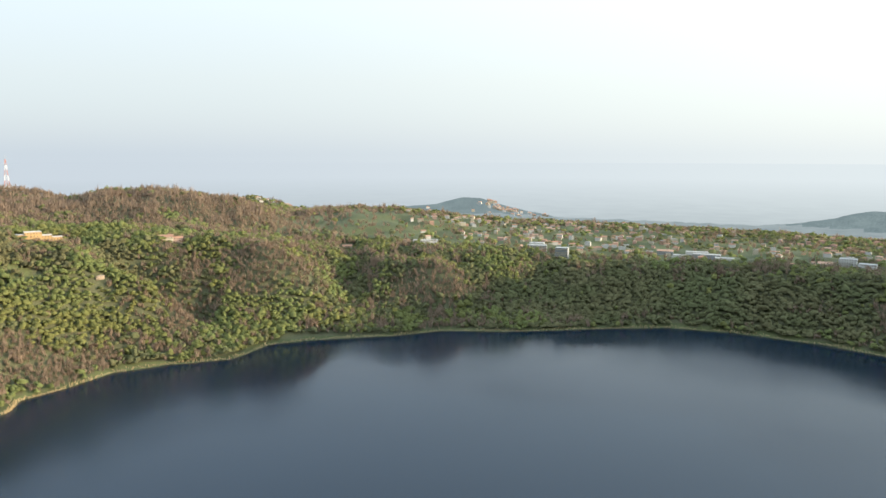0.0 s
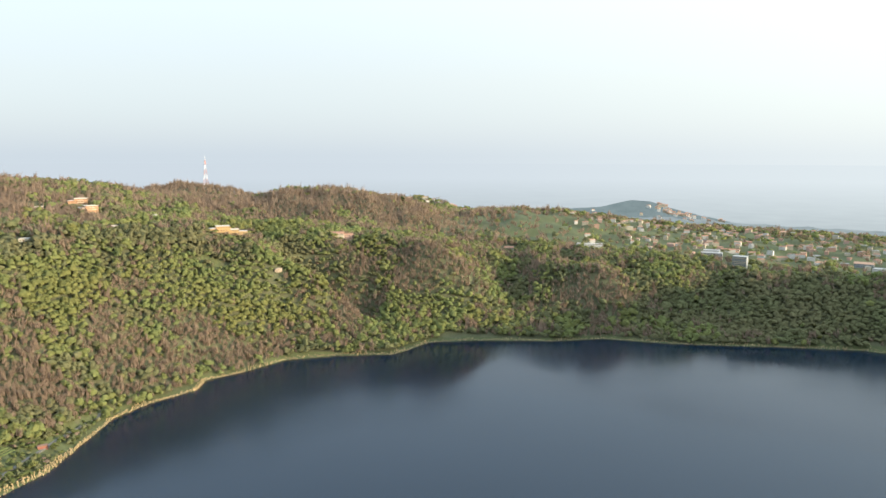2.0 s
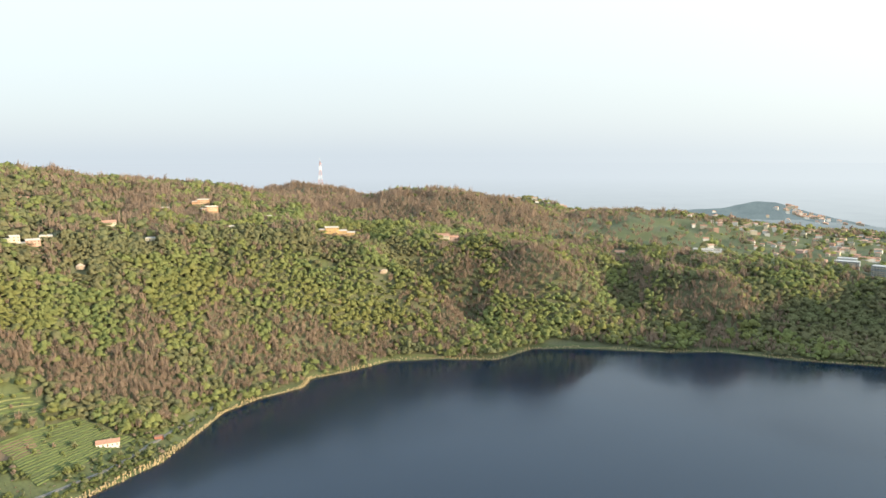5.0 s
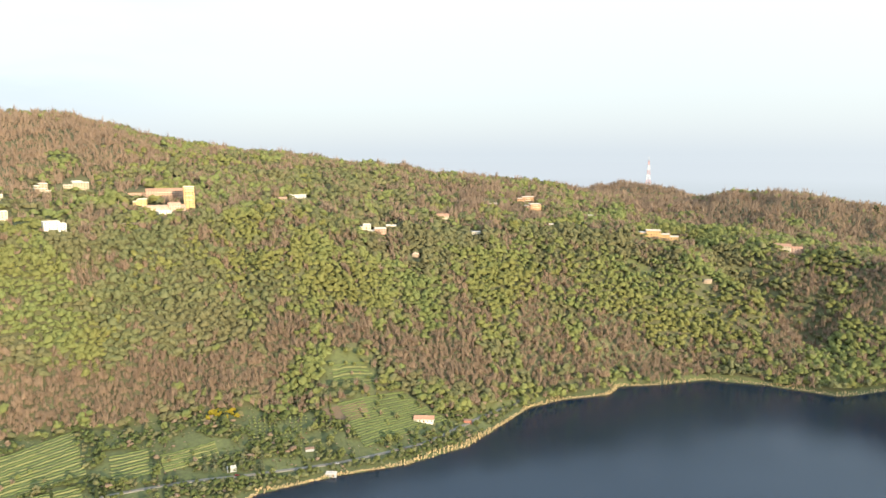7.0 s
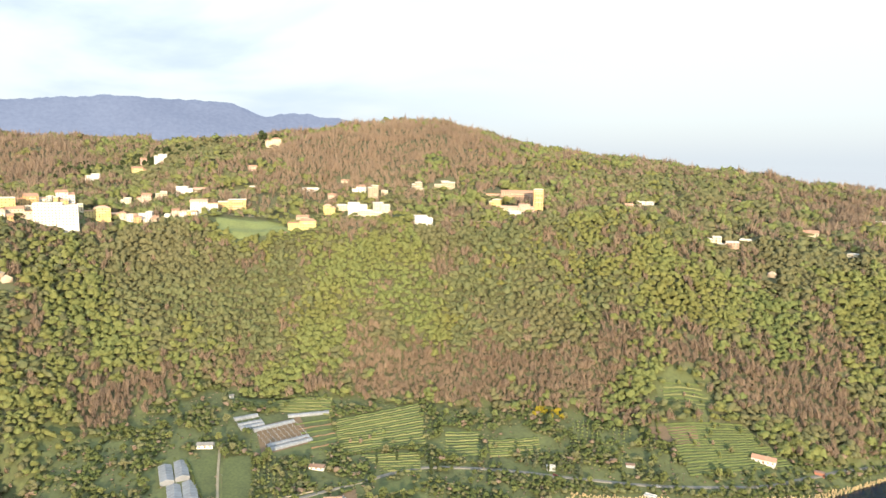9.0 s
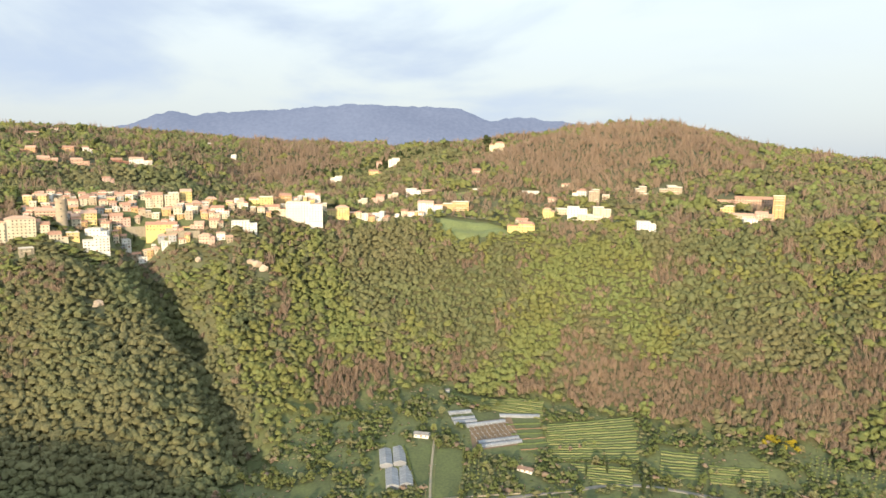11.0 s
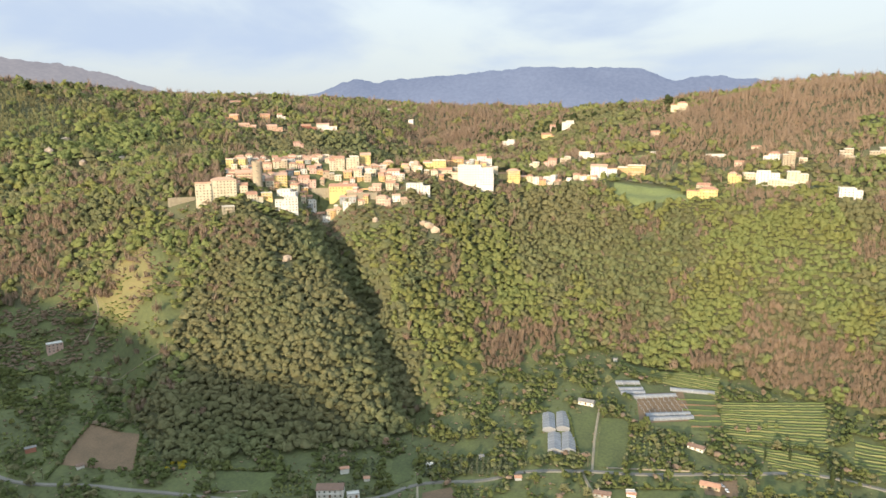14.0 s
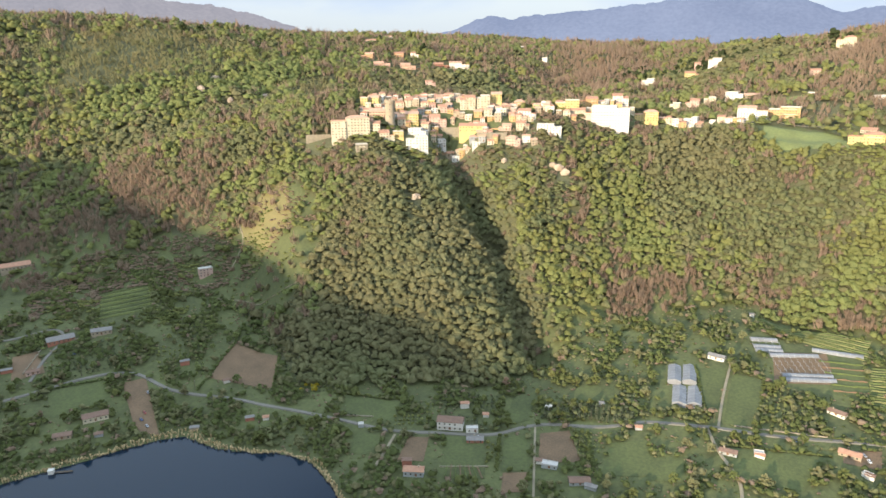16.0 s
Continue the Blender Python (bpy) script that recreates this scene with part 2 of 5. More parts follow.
         (-330, -100), (-400, 60), (-470, 190)]
# bearing, distance, height of the wall's foot, of its rim and of the ridge behind
FOOT = [(-180, 800, 40), (-150, 900, 20), (-113, 1000, 8), (-75, 1000, 6), (-33, 1135, 8), (-12, 1125, 8), (5, 1060, 8), (15, 1020, 8), (20, 965, 8), (30, 915, 8), (39, 825, 12), (47, 715, 14),
        (56, 690, 24), (66, 700, 32), (75, 700, 30), (85, 715, 36), (95, 745, 44), (104, 680, 30), (110, 600, 14), (113.5, 556, 10), (126, 558, 10), (131.5, 564, 12),
        (135, 690, 26), (143, 780, 62), (153, 820, 50), (180, 800, 40)]
# from -150 to -92 the rim is unseen, set high to shade the shelf
RIM = [(-180, 1000, 90), (-150, 1100, 345), (-125, 1180, 336), (-113, 1190, 320), (-107, 1150, 286), (-103, 1131, 270), (-100, 1130, 258), (-92, 1130, 195), (-75, 1130, 130), (-50, 1150, 105), (-33, 1250, 84), (-23, 1310, 78), (-14, 1300, 76),
       (-5, 1280, 90), (2, 1300, 101), (8, 1290, 102), (14, 1220, 118), (20, 1210, 135), (24, 1180, 141), (30, 1110, 160), (40, 1060, 178), (50, 1020, 186), (60, 980, 200), (66, 970, 210), (78, 940, 198),
       (90, 945, 186), (97, 955, 204), (104, 925, 194), (113, 880, 186), (123, 845, 180), (131, 880, 190), (138, 950, 198), (146, 980, 150), (153, 990, 95), (180, 1000, 90)]
RIDGE = [(-180, 1500, 360), (-140, 1500, 390), (-113, 1500, 300), (-100, 1500, 230), (-75, 1500, 130), (-50, 1700, 90), (-33, 1900, 56), (-5, 1900, 84), (0, 1820, 110), (3, 1800, 125), (7, 1780, 135), (10, 1740, 130), (12, 1660, 127), (14, 1600, 142), (17, 1600, 170), (20, 1600, 187), (23.5, 1600, 199),
         (26.5, 1600, 195), (29, 1600, 184), (31, 1580, 176), (33, 1550, 178), (35, 1540, 187), (38, 1520, 200), (40, 1500, 212), (42.5, 1500, 222), (46, 1500, 230), (49, 1500, 240), (53, 1500, 251), (60, 1500, 276), (68, 1500, 300), (72, 1500, 320),
         (77, 1500, 360), (84, 1500, 352), (89, 1480, 328), (95, 1500, 312), (104, 1850, 318), (110, 1900, 322), (114, 1900, 332), (119, 1850, 341), (124, 1750, 343), (129, 1650, 341),
         (137, 1500, 346), (142, 1450, 358), (153, 1450, 370), (180, 1500, 360)]
BEYOND = [(-180, 3000, 300), (-75, 2600, 60), (-33, 3000, -20), (10, 3000, 20), (24, 2600, 60), (39, 2700, 90), (60, 2700, 150), (85, 2700, 240), (110, 3000, 260), (150, 3000, 300), (180, 3000, 300)]


def bearing(x, y):
    return np.degrees(np.arctan2(-(x - HUB[0]), y - HUB[1])), np.hypot(x - HUB[0], y - HUB[1])


def place(az, d):
    """Plan position of a bearing (degrees) and distance from the hub."""
    a = np.radians(az)
    return HUB[0] - np.sin(a) * d, HUB[1] + np.cos(a) * d


def shore_distance(x, y):
    """Metres from the shoreline, positive on land."""
    pts = np.array(SHORE, float)
    best = np.full(np.shape(x), 1e9)
    inside = np.zeros(np.shape(x), bool)
    for a, b in zip(pts, np.roll(pts, -1, axis=0)):
        e = b - a
        u = np.clip(((x - a[0]) * e[0] + (y - a[1]) * e[1]) / (e @ e), 0, 1)
        best = np.minimum(best, np.hypot(x - a[0] - u * e[0], y - a[1] - u * e[1]))
        cross = ((a[1] > y) != (b[1] > y)) & (x < (b[0] - a[0]) * (y - a[1]) / (b[1] - a[1] + 1e-9) + a[0])
        inside ^= cross
    return np.where(inside, -best, best)


def smooth(u):
    u = np.clip(u, 0, 1)
    return u * u * (3 - 2 * u)


def line_mask(x, y, a, b, width):
    """Bell-shaped weight along the line from a to b, both (bearing, distance)."""
    (ax, ay), (bx, by) = place(*a), place(*b)
    ex, ey = bx - ax, by - ay
    u = np.clip(((x - ax) * ex + (y - ay) * ey) / (ex * ex + ey * ey), 0, 1)
    return np.exp(-(np.hypot(x - ax - u * ex, y - ay - u * ey) / width) ** 2)


def waves(x, y, size, seed):
    """Cheap smooth noise, about -1 to 1, from a few sine trains."""
    r = np.random.RandomState(seed)
    out = 0.0
    for k in range(7):
        a, ph, f = r.uniform(0, 6.28), r.uniform(0, 6.28), r.uniform(0.7, 1.9) * 6.28 / size
        out = out + np.sin((x * np.cos(a) + y * np.sin(a)) * f + ph + 1.3 * np.sin((y * np.cos(a) - x * np.sin(a)) * f * 0.6 + 2 * ph))
    return out / 3.2


# carved gullies and raised spurs: from, to, width, height
RELIEF = [((118.5, 870), (115, 750), 24, -40), ((115, 750), (110.5, 620), 20, -26), ((126, 830), (119.5, 640), 45, 24),
          ((31, 1190), (25, 1105), 42, -24), ((25, 1105), (21, 1062), 38, -30), ((21, 1062), (18.4, 1000), 34, -26), ((18.5, 1170), (13, 1130), 45, 15), ((29, 1050), (25, 1035), 32, 24), ((25, 1035), (21.5, 1022), 30, 26), ((8.4, 1300), (8.8, 1110), 50, -20), ((14.5, 1130), (11.5, 1110), 50, 34), ((4, 1200), (0, 1170), 40, 22), ((-9, 1270), (-8, 1160), 40, -22),
          ((101, 900), (103, 1500), 80, -16), ((112, 1000), (110.5, 1560), 90, -34), ((0, 1180), (-2, 1120), 50, 14), ((66, 900), (62, 720), 25, -12), ((92, 880), (91, 740), 30, -10), ((128, 960), (112.5, 960), 90, 46), ((111, 1010), (104, 1010), 75, 30),
          ((32.6, 2130), (34.4, 2130), 140, 66), ((27.5, 1400), (15, 1410), 95, -20), ((9, 1530), (0, 1560), 95, -10), ((36, 1300), (30, 1330), 90, -12),
          # the last rise is unseen, added to shade the far wall's lower slopes
          ((21, 2300), (16, 2320), 120, 42), ((14, 2320), (10, 2350), 100, 22), ((-49, 1750), (-62, 1500), 130, 170)]
# far hills that stand in the plain: bearing, distance, width, height
FAR_HILLS = [(-2, 3500, 170, 96), (2.5, 3550, 170, 62), (-6, 3600, 210, 50), (-32, 3350, 140, 66), (-28.5, 3370, 150, 26), (-36, 3350, 240, 50)]


def land(x, y):
    """Height of the ground above the lake."""
    x, y = np.asarray(x, float), np.asarray(y, float)
    az, d = bearing(x, y)
    s = shore_distance(x, y)
    col = lambda rows, k: np.interp(az, [r[0] for r in rows], [r[k] for r in rows])
    d1, z1, d2, z2, d3, z3, d4, z4 = col(FOOT, 1), col(FOOT, 2), col(RIM, 1), col(RIM, 2), col(RIDGE, 1), col(RIDGE, 2), col(BEYOND, 1), col(BEYOND, 2)
    shelf = np.clip(s / np.maximum(s + np.maximum(d1 - d, 0) + 1, 1), 0, 1) * z1 + 0.6
    shelf = np.minimum(shelf, 0.5 + s * 0.3)
    u = (d - d1) / (d2 - d1)
    wall = z1 + (z2 - z1) * (0.55 * np.clip(u, 0, 1) + 0.45 * smooth(u))
    v = np.clip((d - d2) / (d3 - d2), 0, 1)
    back = z2 + (z3 - z2) * (0.35 * v + 0.65 * smooth(v))
    far = z3 + (z4 - z3) * smooth((d - d3) / (d4 - d3))
    z = np.where(d < d1, shelf, np.where(d < d2, wall, np.where(d < d3, back, far)))
    z = np.minimum(z, 0.6 + np.maximum(s, 0) * 0.5 + 0.02 * np.maximum(s - 18, 0) ** 2)
    open_land = smooth((s - 25) / 120)
    for a, b, w, h in RELIEF:
        z = z + h * line_mask(x, y, a, b, w) * open_land
    z = z + open_land * (waves(x, y, 160, 3) * np.clip((d - d1) / 200, 0, 1) * 5 + waves(x, y, 45, 4) * 1.2 * smooth((d - d1) / 60))
    # the wide plain beyond the last hills, down to the horizon
    lift = smooth((d - 3000) / 1000)
    plain = np.interp(d, [3000, 4000, 4300, 4950], [-60, -110, -10, 229])
    z = z * (1 - lift) + plain * lift
    for a, dist, w, h in FAR_HILLS:
        hx, hy = place(a, dist)
        z = z + h * np.exp(-((x - hx) ** 2 + (y - hy) ** 2) / w**2)
    return np.where(s < 0, np.maximum(-12, s * 0.25 - 0.3), z)


# open places in the woods: bearing, distance, half sizes, share of trees left
CLEAR = [(133, 740, 3.5, 75, 0.10), (141, 760, 5.5, 75, 0.08), (150, 800, 6, 90, 0.30), (92.2, 967, 3.0, 42, 0.05), (93.8, 1135, 1.6, 14, 0.0), (2.2, 1315, 2.0, 26, 0.0), (56.5, 745, 2.5, 34, 0.15),
         (105, 640, 6, 50, 0.35), (97, 700, 4, 50, 0.35), (33, 1030, 1.4, 10, 0.2), (90, 1060, 4, 60, 0.6), (84, 1000, 7, 50, 0.5), (119.5, 925, 6.5, 55, 0.10), (107, 980, 4.5, 50, 0.5),
         (124, 1380, 5, 70, 0.6), (-12, 1650, 24, 330, 0.22), (2, 1520, 9, 110, 0.45), (72, 990, 4, 40, 0.6), (95.5, 990, 3, 25, 0.4), (130, 860, 3, 30, 0.75)]


def wood_density(x, y):
    """Share of the ground under trees, 0 to 1."""
    az, d = bearing(x, y)
    foot = np.interp(az, [r[0] for r in FOOT], [r[1] for r in FOOT])
    s = shore_distance(x, y)
    out = np.where((s > 3) & (d > np.where(az < 42, 0, foot) + 6 * waves(x, y, 40, 8)) & ((az > 42) | (s > 5 + 4 * waves(x, y, 60, 7))), 1.0, 0.0)
    for a, dist, ra, rd, share in CLEAR:
        u = ((az - a) / ra) ** 2 + ((d - dist) / rd) ** 2
        out = np.where(u + 0.35 * waves(x, y, 35, 9) < 1, np.minimum(out, share), out)
    return out


def mesh_object(name, verts, faces, mats, smooth_faces=True, index=None, tone=None):
    me = bpy.data.meshes.new(name)
    verts, faces = np.asarray(verts, np.float32), np.asarray(faces, np.int32)
    k = faces.shape[1]
    me.vertices.add(len(verts))
    me.vertices.foreach_set("co", verts.ravel())
    me.loops.add(faces.size)
    me.loops.foreach_set("vertex_index", faces.ravel())
    me.polygons.add(len(faces))
    me.polygons.foreach_set("loop_start", np.arange(0, faces.size, k, dtype=np.int32))
    me.polygons.foreach_set("loop_total", np.full(len(faces), k, np.int32))
    me.polygons.foreach_set("use_smooth", np.broadcast_to(smooth_faces, len(faces)).copy())
    for m in mats:
        me.materials.append(m)
    if index is not None:
        me.polygons.foreach_set("material_index", np.asarray(index, np.int32))
    if tone is not None:
        me.attributes.new("tone", "FLOAT", "FACE").data.foreach_set("value", np.asarray(tone, np.float32))
    me.update(calc_edges=True)
    return new(name, me)


def build_ground():
    fine = np.arange(-45, 165, 0.36)
    angles = np.concatenate([fine, np.arange(165, 315, 3.0)])
    rad = np.concatenate([np.arange(250, 1150, 7.5), np.geomspace(1150, 4950, 95)])
    A, R = np.meshgrid(angles, rad, indexing="ij")
    x, y = place(A, R)
    az = (A + 180) % 360 - 180
    z = land(x, y)
    n, m = A.shape
    verts = np.stack([x, y, z], -1).reshape(-1, 3)
    i, j = np.meshgrid(np.arange(n), np.arange(m - 1), indexing="ij")
    i2 = (i + 1) % n
    faces = np.stack([i * m + j, i * m + j + 1, i2 * m + j + 1, i2 * m + j], -1).reshape(-1, 4)
    faces = faces[:, ::-1]
    cx, cy = place(A[:, :-1], R[:, :-1])
    wood = wood_density(cx, cy) > 0.5
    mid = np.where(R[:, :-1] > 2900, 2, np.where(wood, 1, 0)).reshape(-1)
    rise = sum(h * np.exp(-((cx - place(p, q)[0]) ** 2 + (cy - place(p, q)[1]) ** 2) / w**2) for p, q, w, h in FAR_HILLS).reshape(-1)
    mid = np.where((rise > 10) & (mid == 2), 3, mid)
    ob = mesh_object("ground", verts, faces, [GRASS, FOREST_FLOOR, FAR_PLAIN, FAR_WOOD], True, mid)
    tagged(ob, "green crater slopes and meadows reaching a plain of painted haze", "ground", kind="structure")


build_ground()
lake_pts = [(-900, -900), (1300, -900), (1300, 1500), (-900, 1500)]
me = bpy.data.meshes.new("water")
me.from_pydata([(x, y, 0) for x, y in lake_pts], [], [(0, 1, 2, 3)])
me.materials.append(WATER)
tagged(new("water", me), "calm dark blue crater lake water", "lake", kind="structure")


# ---- mountains on the skyline ----
def mountain_range(name, nodes, dist, label, mat=MOUNTAIN):
    """nodes: bearing and crest height; a solid ridge with a rough crest."""
    az = np.arange(nodes[0][0], nodes[-1][0], 0.15)
    crest = np.interp(az, [q[0] for q in nodes], [q[1] for q in nodes])
    crest = crest + waves(az * 40, az * 0, 90, 11) * 6 + waves(az * 40, az * 0, 25, 12) * 2
    rows = []
    for off in np.linspace(-650, 300, 20):
        k = max(0.0, 1 - abs(off) / (650 if off < 0 else 300)) ** 0.8
        x, y = place(az, dist + off)
        rough = np.array([noise.fractal(Vector((px / 260, py / 260, 3.3)), 1.0, 2.0, 5) for px, py in zip(x, y)])
        rows.append(np.stack([x, y, 120 + (crest - 120) * np.clip(k + 0.16 * rough * (1 - k) * 2, 0, 1) + rough * 3], -1))
    v = np.array(rows)
    m, n = v.shape[:2]
    i, j = np.meshgrid(np.arange(m - 1), np.arange(n - 1), indexing="ij")
    f = np.stack([i * n + j, i * n + j + 1, (i + 1) * n + j + 1, (i + 1) * n + j], -1).reshape(-1, 4)
    tagged(mesh_object(name, v.reshape(-1, 3), f, [mat]), label, "mountain", kind="structure")


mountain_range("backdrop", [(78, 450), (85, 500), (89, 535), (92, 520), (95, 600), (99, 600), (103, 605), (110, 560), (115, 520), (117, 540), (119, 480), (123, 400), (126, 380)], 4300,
               "mountain range in painted blue haze under low cloud")
mountain_range("backdrop_2", [(125, 330), (129, 390), (134, 485), (138, 540), (141, 560), (150, 600), (165, 560)], 3500, "brown mountain shoulder in painted haze behind the hill", BROWN_MOUNTAIN)




# ---- building materials ----
WALL = {
    "cream": material("cream_plaster", (0.485, 0.426, 0.315), (0.394, 0.335, 0.246), 0.25), "yellow": material("yellow_plaster", (0.492, 0.381, 0.160), (0.411, 0.315, 0.130), 0.25),
    "ochre": material("ochre_plaster", (0.433, 0.285, 0.130), (0.345, 0.227, 0.109), 0.25), "orange": material("orange_plaster", (0.432, 0.255, 0.144), (0.351, 0.196, 0.108), 0.25),
    "salmon": material("salmon_plaster", (0.412, 0.264, 0.198), (0.331, 0.213, 0.154), 0.25), "pink": material("pink_plaster", (0.438, 0.298, 0.246), (0.358, 0.247, 0.202), 0.25),
    "white": material("white_plaster", (0.550, 0.520, 0.476), (0.466, 0.436, 0.392), 0.25), "red": material("red_plaster", (0.302, 0.132, 0.087), (0.238, 0.097, 0.068), 0.25),
    "tan": material("tan_stone_wall", (0.335, 0.276, 0.195), (0.245, 0.193, 0.141), 0.4, bump=0.1), "stone": material("grey_tan_stone", (0.279, 0.242, 0.176), (0.197, 0.167, 0.123), 0.5, bump=0.15),
    "grey": material("grey_concrete", (0.286, 0.294, 0.294), (0.219, 0.226, 0.226), 0.3)}
TILE = material("terracotta_roof_tiles", (0.40, 0.22, 0.14), (0.27, 0.15, 0.10), 0.5, bump=0.12)
TILE_PALE = material("weathered_pale_roof_tiles", (0.50, 0.31, 0.21), (0.36, 0.22, 0.15), 0.5, bump=0.12)
TILE_OLD = material("dark_weathered_roof_tiles", (0.20, 0.125, 0.09), (0.13, 0.085, 0.065), 0.5, bump=0.12)
TIN_ROOF = material("grey_brown_sheet_roofing", (0.20, 0.185, 0.17), (0.13, 0.12, 0.11), 0.4, rough=0.7)
FLAT_ROOF = material("grey_flat_roofing", (0.46, 0.44, 0.40), (0.34, 0.32, 0.30), 0.3)
GLASS_DARK = material("dark_window_glass", (0.05, 0.05, 0.052), (0.03, 0.03, 0.032), 0.5, rough=0.25, spec=0.5)
SHUTTER = material("green_shutters", (0.22, 0.22, 0.15), (0.15, 0.16, 0.11), 0.5, rough=0.6)
DOOR_WOOD = material("brown_door_wood", (0.16, 0.09, 0.05), None, 0.5, rough=0.6)
ASPHALT = material("worn_asphalt", (0.165, 0.152, 0.128), (0.12, 0.110, 0.094), 0.08)
DIRT = material("pale_dirt_track", (0.25, 0.21, 0.145), (0.17, 0.145, 0.10), 0.08)
SOIL = material("ploughed_brown_soil", (0.17, 0.11, 0.065), (0.10, 0.07, 0.042), 0.06, bump=0.25)
LAWN = material("bright_field_grass", (0.090, 0.104, 0.036), (0.052, 0.060, 0.024), 0.03, bump=0.2)
# field grass made lighter for the slopes, their sunshine painted into the colour
MEADOW = material("painted_sun_hill_grass", (0.170, 0.188, 0.062), (0.108, 0.120, 0.042), 0.03, bump=0.2)
DRY_GRASS = material("russet_dry_grass", (0.172, 0.140, 0.060), (0.110, 0.108, 0.042), 0.04, bump=0.3)
VINE = material("vine_row_leaves", (0.105, 0.128, 0.040), (0.062, 0.078, 0.027), 0.3, bump=0.2)
BANK = material("dry_grass_bank", (0.165, 0.165, 0.066), (0.11, 0.112, 0.045), 0.1, bump=0.2)
SHEET = material("clouded_greenhouse_sheet", (0.21, 0.215, 0.225), (0.12, 0.122, 0.13), 0.12, rough=0.5, spec=0.5)
FRAME = material("galvanised_frame", (0.40, 0.41, 0.42), None, 0.5, rough=0.5, metal=0.6)
BARK = material("grey_brown_bark", (0.12, 0.09, 0.06), (0.07, 0.055, 0.04), 0.8, bump=0.1)
REED = material("dry_tan_reeds", (0.43, 0.315, 0.165), (0.25, 0.195, 0.105), 0.15, island=0.6)
ROCK = material("pale_tuff_rock", (0.42, 0.33, 0.24), (0.27, 0.21, 0.16), 0.12, bump=0.5)
OLIVE_LEAF = leaf_material("grey_green_olive_leaves", (0.15, 0.165, 0.095), (0.07, 0.08, 0.05))
PINE_LEAF = leaf_material("dark_pine_needles", (0.06, 0.075, 0.034), (0.03, 0.038, 0.02))
BLOOM = leaf_material("yellow_broom_blossom", (0.40, 0.30, 0.03), (0.16, 0.15, 0.03))
MAST_RED = material("red_mast_paint", (0.46, 0.24, 0.20), None, 0.3, rough=0.5)
MAST_WHITE = material("white_mast_paint", (0.75, 0.74, 0.72), None, 0.3, rough=0.5)


# ---- helpers for things ----
def empty(name, m, label, category, group=""):
    ob = new(name)
    ob.empty_display_size = 1.0
    ob.matrix_world = m
    return tagged(ob, label, category, group)


def data(name, verts, faces, mat, shade=False):
    me = bpy.data.meshes.new(name)
    me.from_pydata([tuple(v) for v in verts], [], [tuple(f) for f in faces])
    me.materials.append(mat)
    if shade:
        me.polygons.foreach_set("use_smooth", [True] * len(me.polygons))
    me.update()
    return me


def part(name, me, parent, m=None, label=""):
    """Links a mesh as one part of a thing, at m in the thing's own space."""
    ob = new(name, me)
    ob.parent = parent
    if m is not None:
        ob.matrix_basis = m
    return tagged(ob, label)


BOX_FACES = [(0, 3, 2, 1), (4, 5, 6, 7), (0, 1, 5, 4), (1, 2, 6, 5), (2, 3, 7, 6), (3, 0, 4, 7)]


def box(x0, x1, y0, y1, z0, z1):
    return [(x0, y0, z0), (x1, y0, z0), (x1, y1, z0), (x0, y1, z0), (x0, y0, z1), (x1, y0, z1), (x1, y1, z1), (x0, y1, z1)]


def join(*pieces):
    """Several (verts, faces) as one."""
    V, F = [], []
    for v, f in pieces:
        F += [tuple(i + len(V) for i in q) for q in f]
        V += list(v)
    return V, F


def boxes(*bs):
    return join(*[(box(*b), BOX_FACES) for b in bs])


def spot(az, d, turn=0.0, lift=0.0):
    """A pose on the ground; +y points away from the lake's middle."""
    x, y = place(az, d)
    return pose(x, y, float(land(x, y)) + lift, 0, 0, az + turn)


WINDOW = data("window", *boxes((-0.42, 0.42, -0.06, 0.06, -0.65, 0.65), (-0.74, -0.44, -0.09, 0.03, -0.68, 0.68), (0.44, 0.74, -0.09, 0.03, -0.68, 0.68)), GLASS_DARK)
WINDOW.materials.append(SHUTTER)
WINDOW.polygons.foreach_set("material_index", [0] * 6 + [1] * 12)
DOOR = data("door", *boxes((-0.8, 0.8, -0.08, 0.06, 0, 2.3)), DOOR_WOOD)
CHIMNEY = data("chimney", *boxes((-0.45, 0.45, -0.45, 0.45, -1.0, 1.4), (-0.6, 0.6, -0.6, 0.6, 1.4, 1.6)), WALL["tan"])
HOUSE_SPOTS = []       # bearing, distance, half width, depth


def roof_mesh(kind, w, dep, h, mat):
    """Roof with thickness and eaves over a w x dep box whose walls end at h."""
    e, t = 0.5, 0.25
    if kind == "flat":
        return data("roof", *boxes((-w / 2 - 0.15, w / 2 + 0.15, -dep / 2 - 0.15, dep / 2 + 0.15, h, h + 0.3), (-w / 2 - 0.15, w / 2 + 0.15, -dep / 2 - 0.15, -dep / 2 + 0.15, h + 0.3, h + 0.9),
                    (-w / 2 - 0.15, w / 2 + 0.15, dep / 2 - 0.15, dep / 2 + 0.15, h + 0.3, h + 0.9)), mat)
    X, Y, rise = w / 2 + e, dep / 2 + e, min(dep * 0.24, 3.2)
    ins = min(X * 0.6, Y) if kind == "hip" else 0.0
    lo = [(-X, -Y, h), (X, -Y, h), (X, Y, h), (-X, Y, h)]
    up = [(x, y, z + t) for x, y, z in lo]
    ridge = [(-X + ins, 0, h + t + rise), (X - ins, 0, h + t + rise)]
    faces = [(3, 2, 1, 0), (0, 1, 5, 4), (1, 2, 6, 5), (2, 3, 7, 6), (3, 0, 4, 7), (4, 5, 9, 8), (6, 7, 8, 9), (5, 6, 9), (7, 4, 8)]
    return data("roof", lo + up + ridge, faces, mat)


def house(az, d, w, h, colour, roof, r, name="house", group="", deep=None, windows=True, label=""):
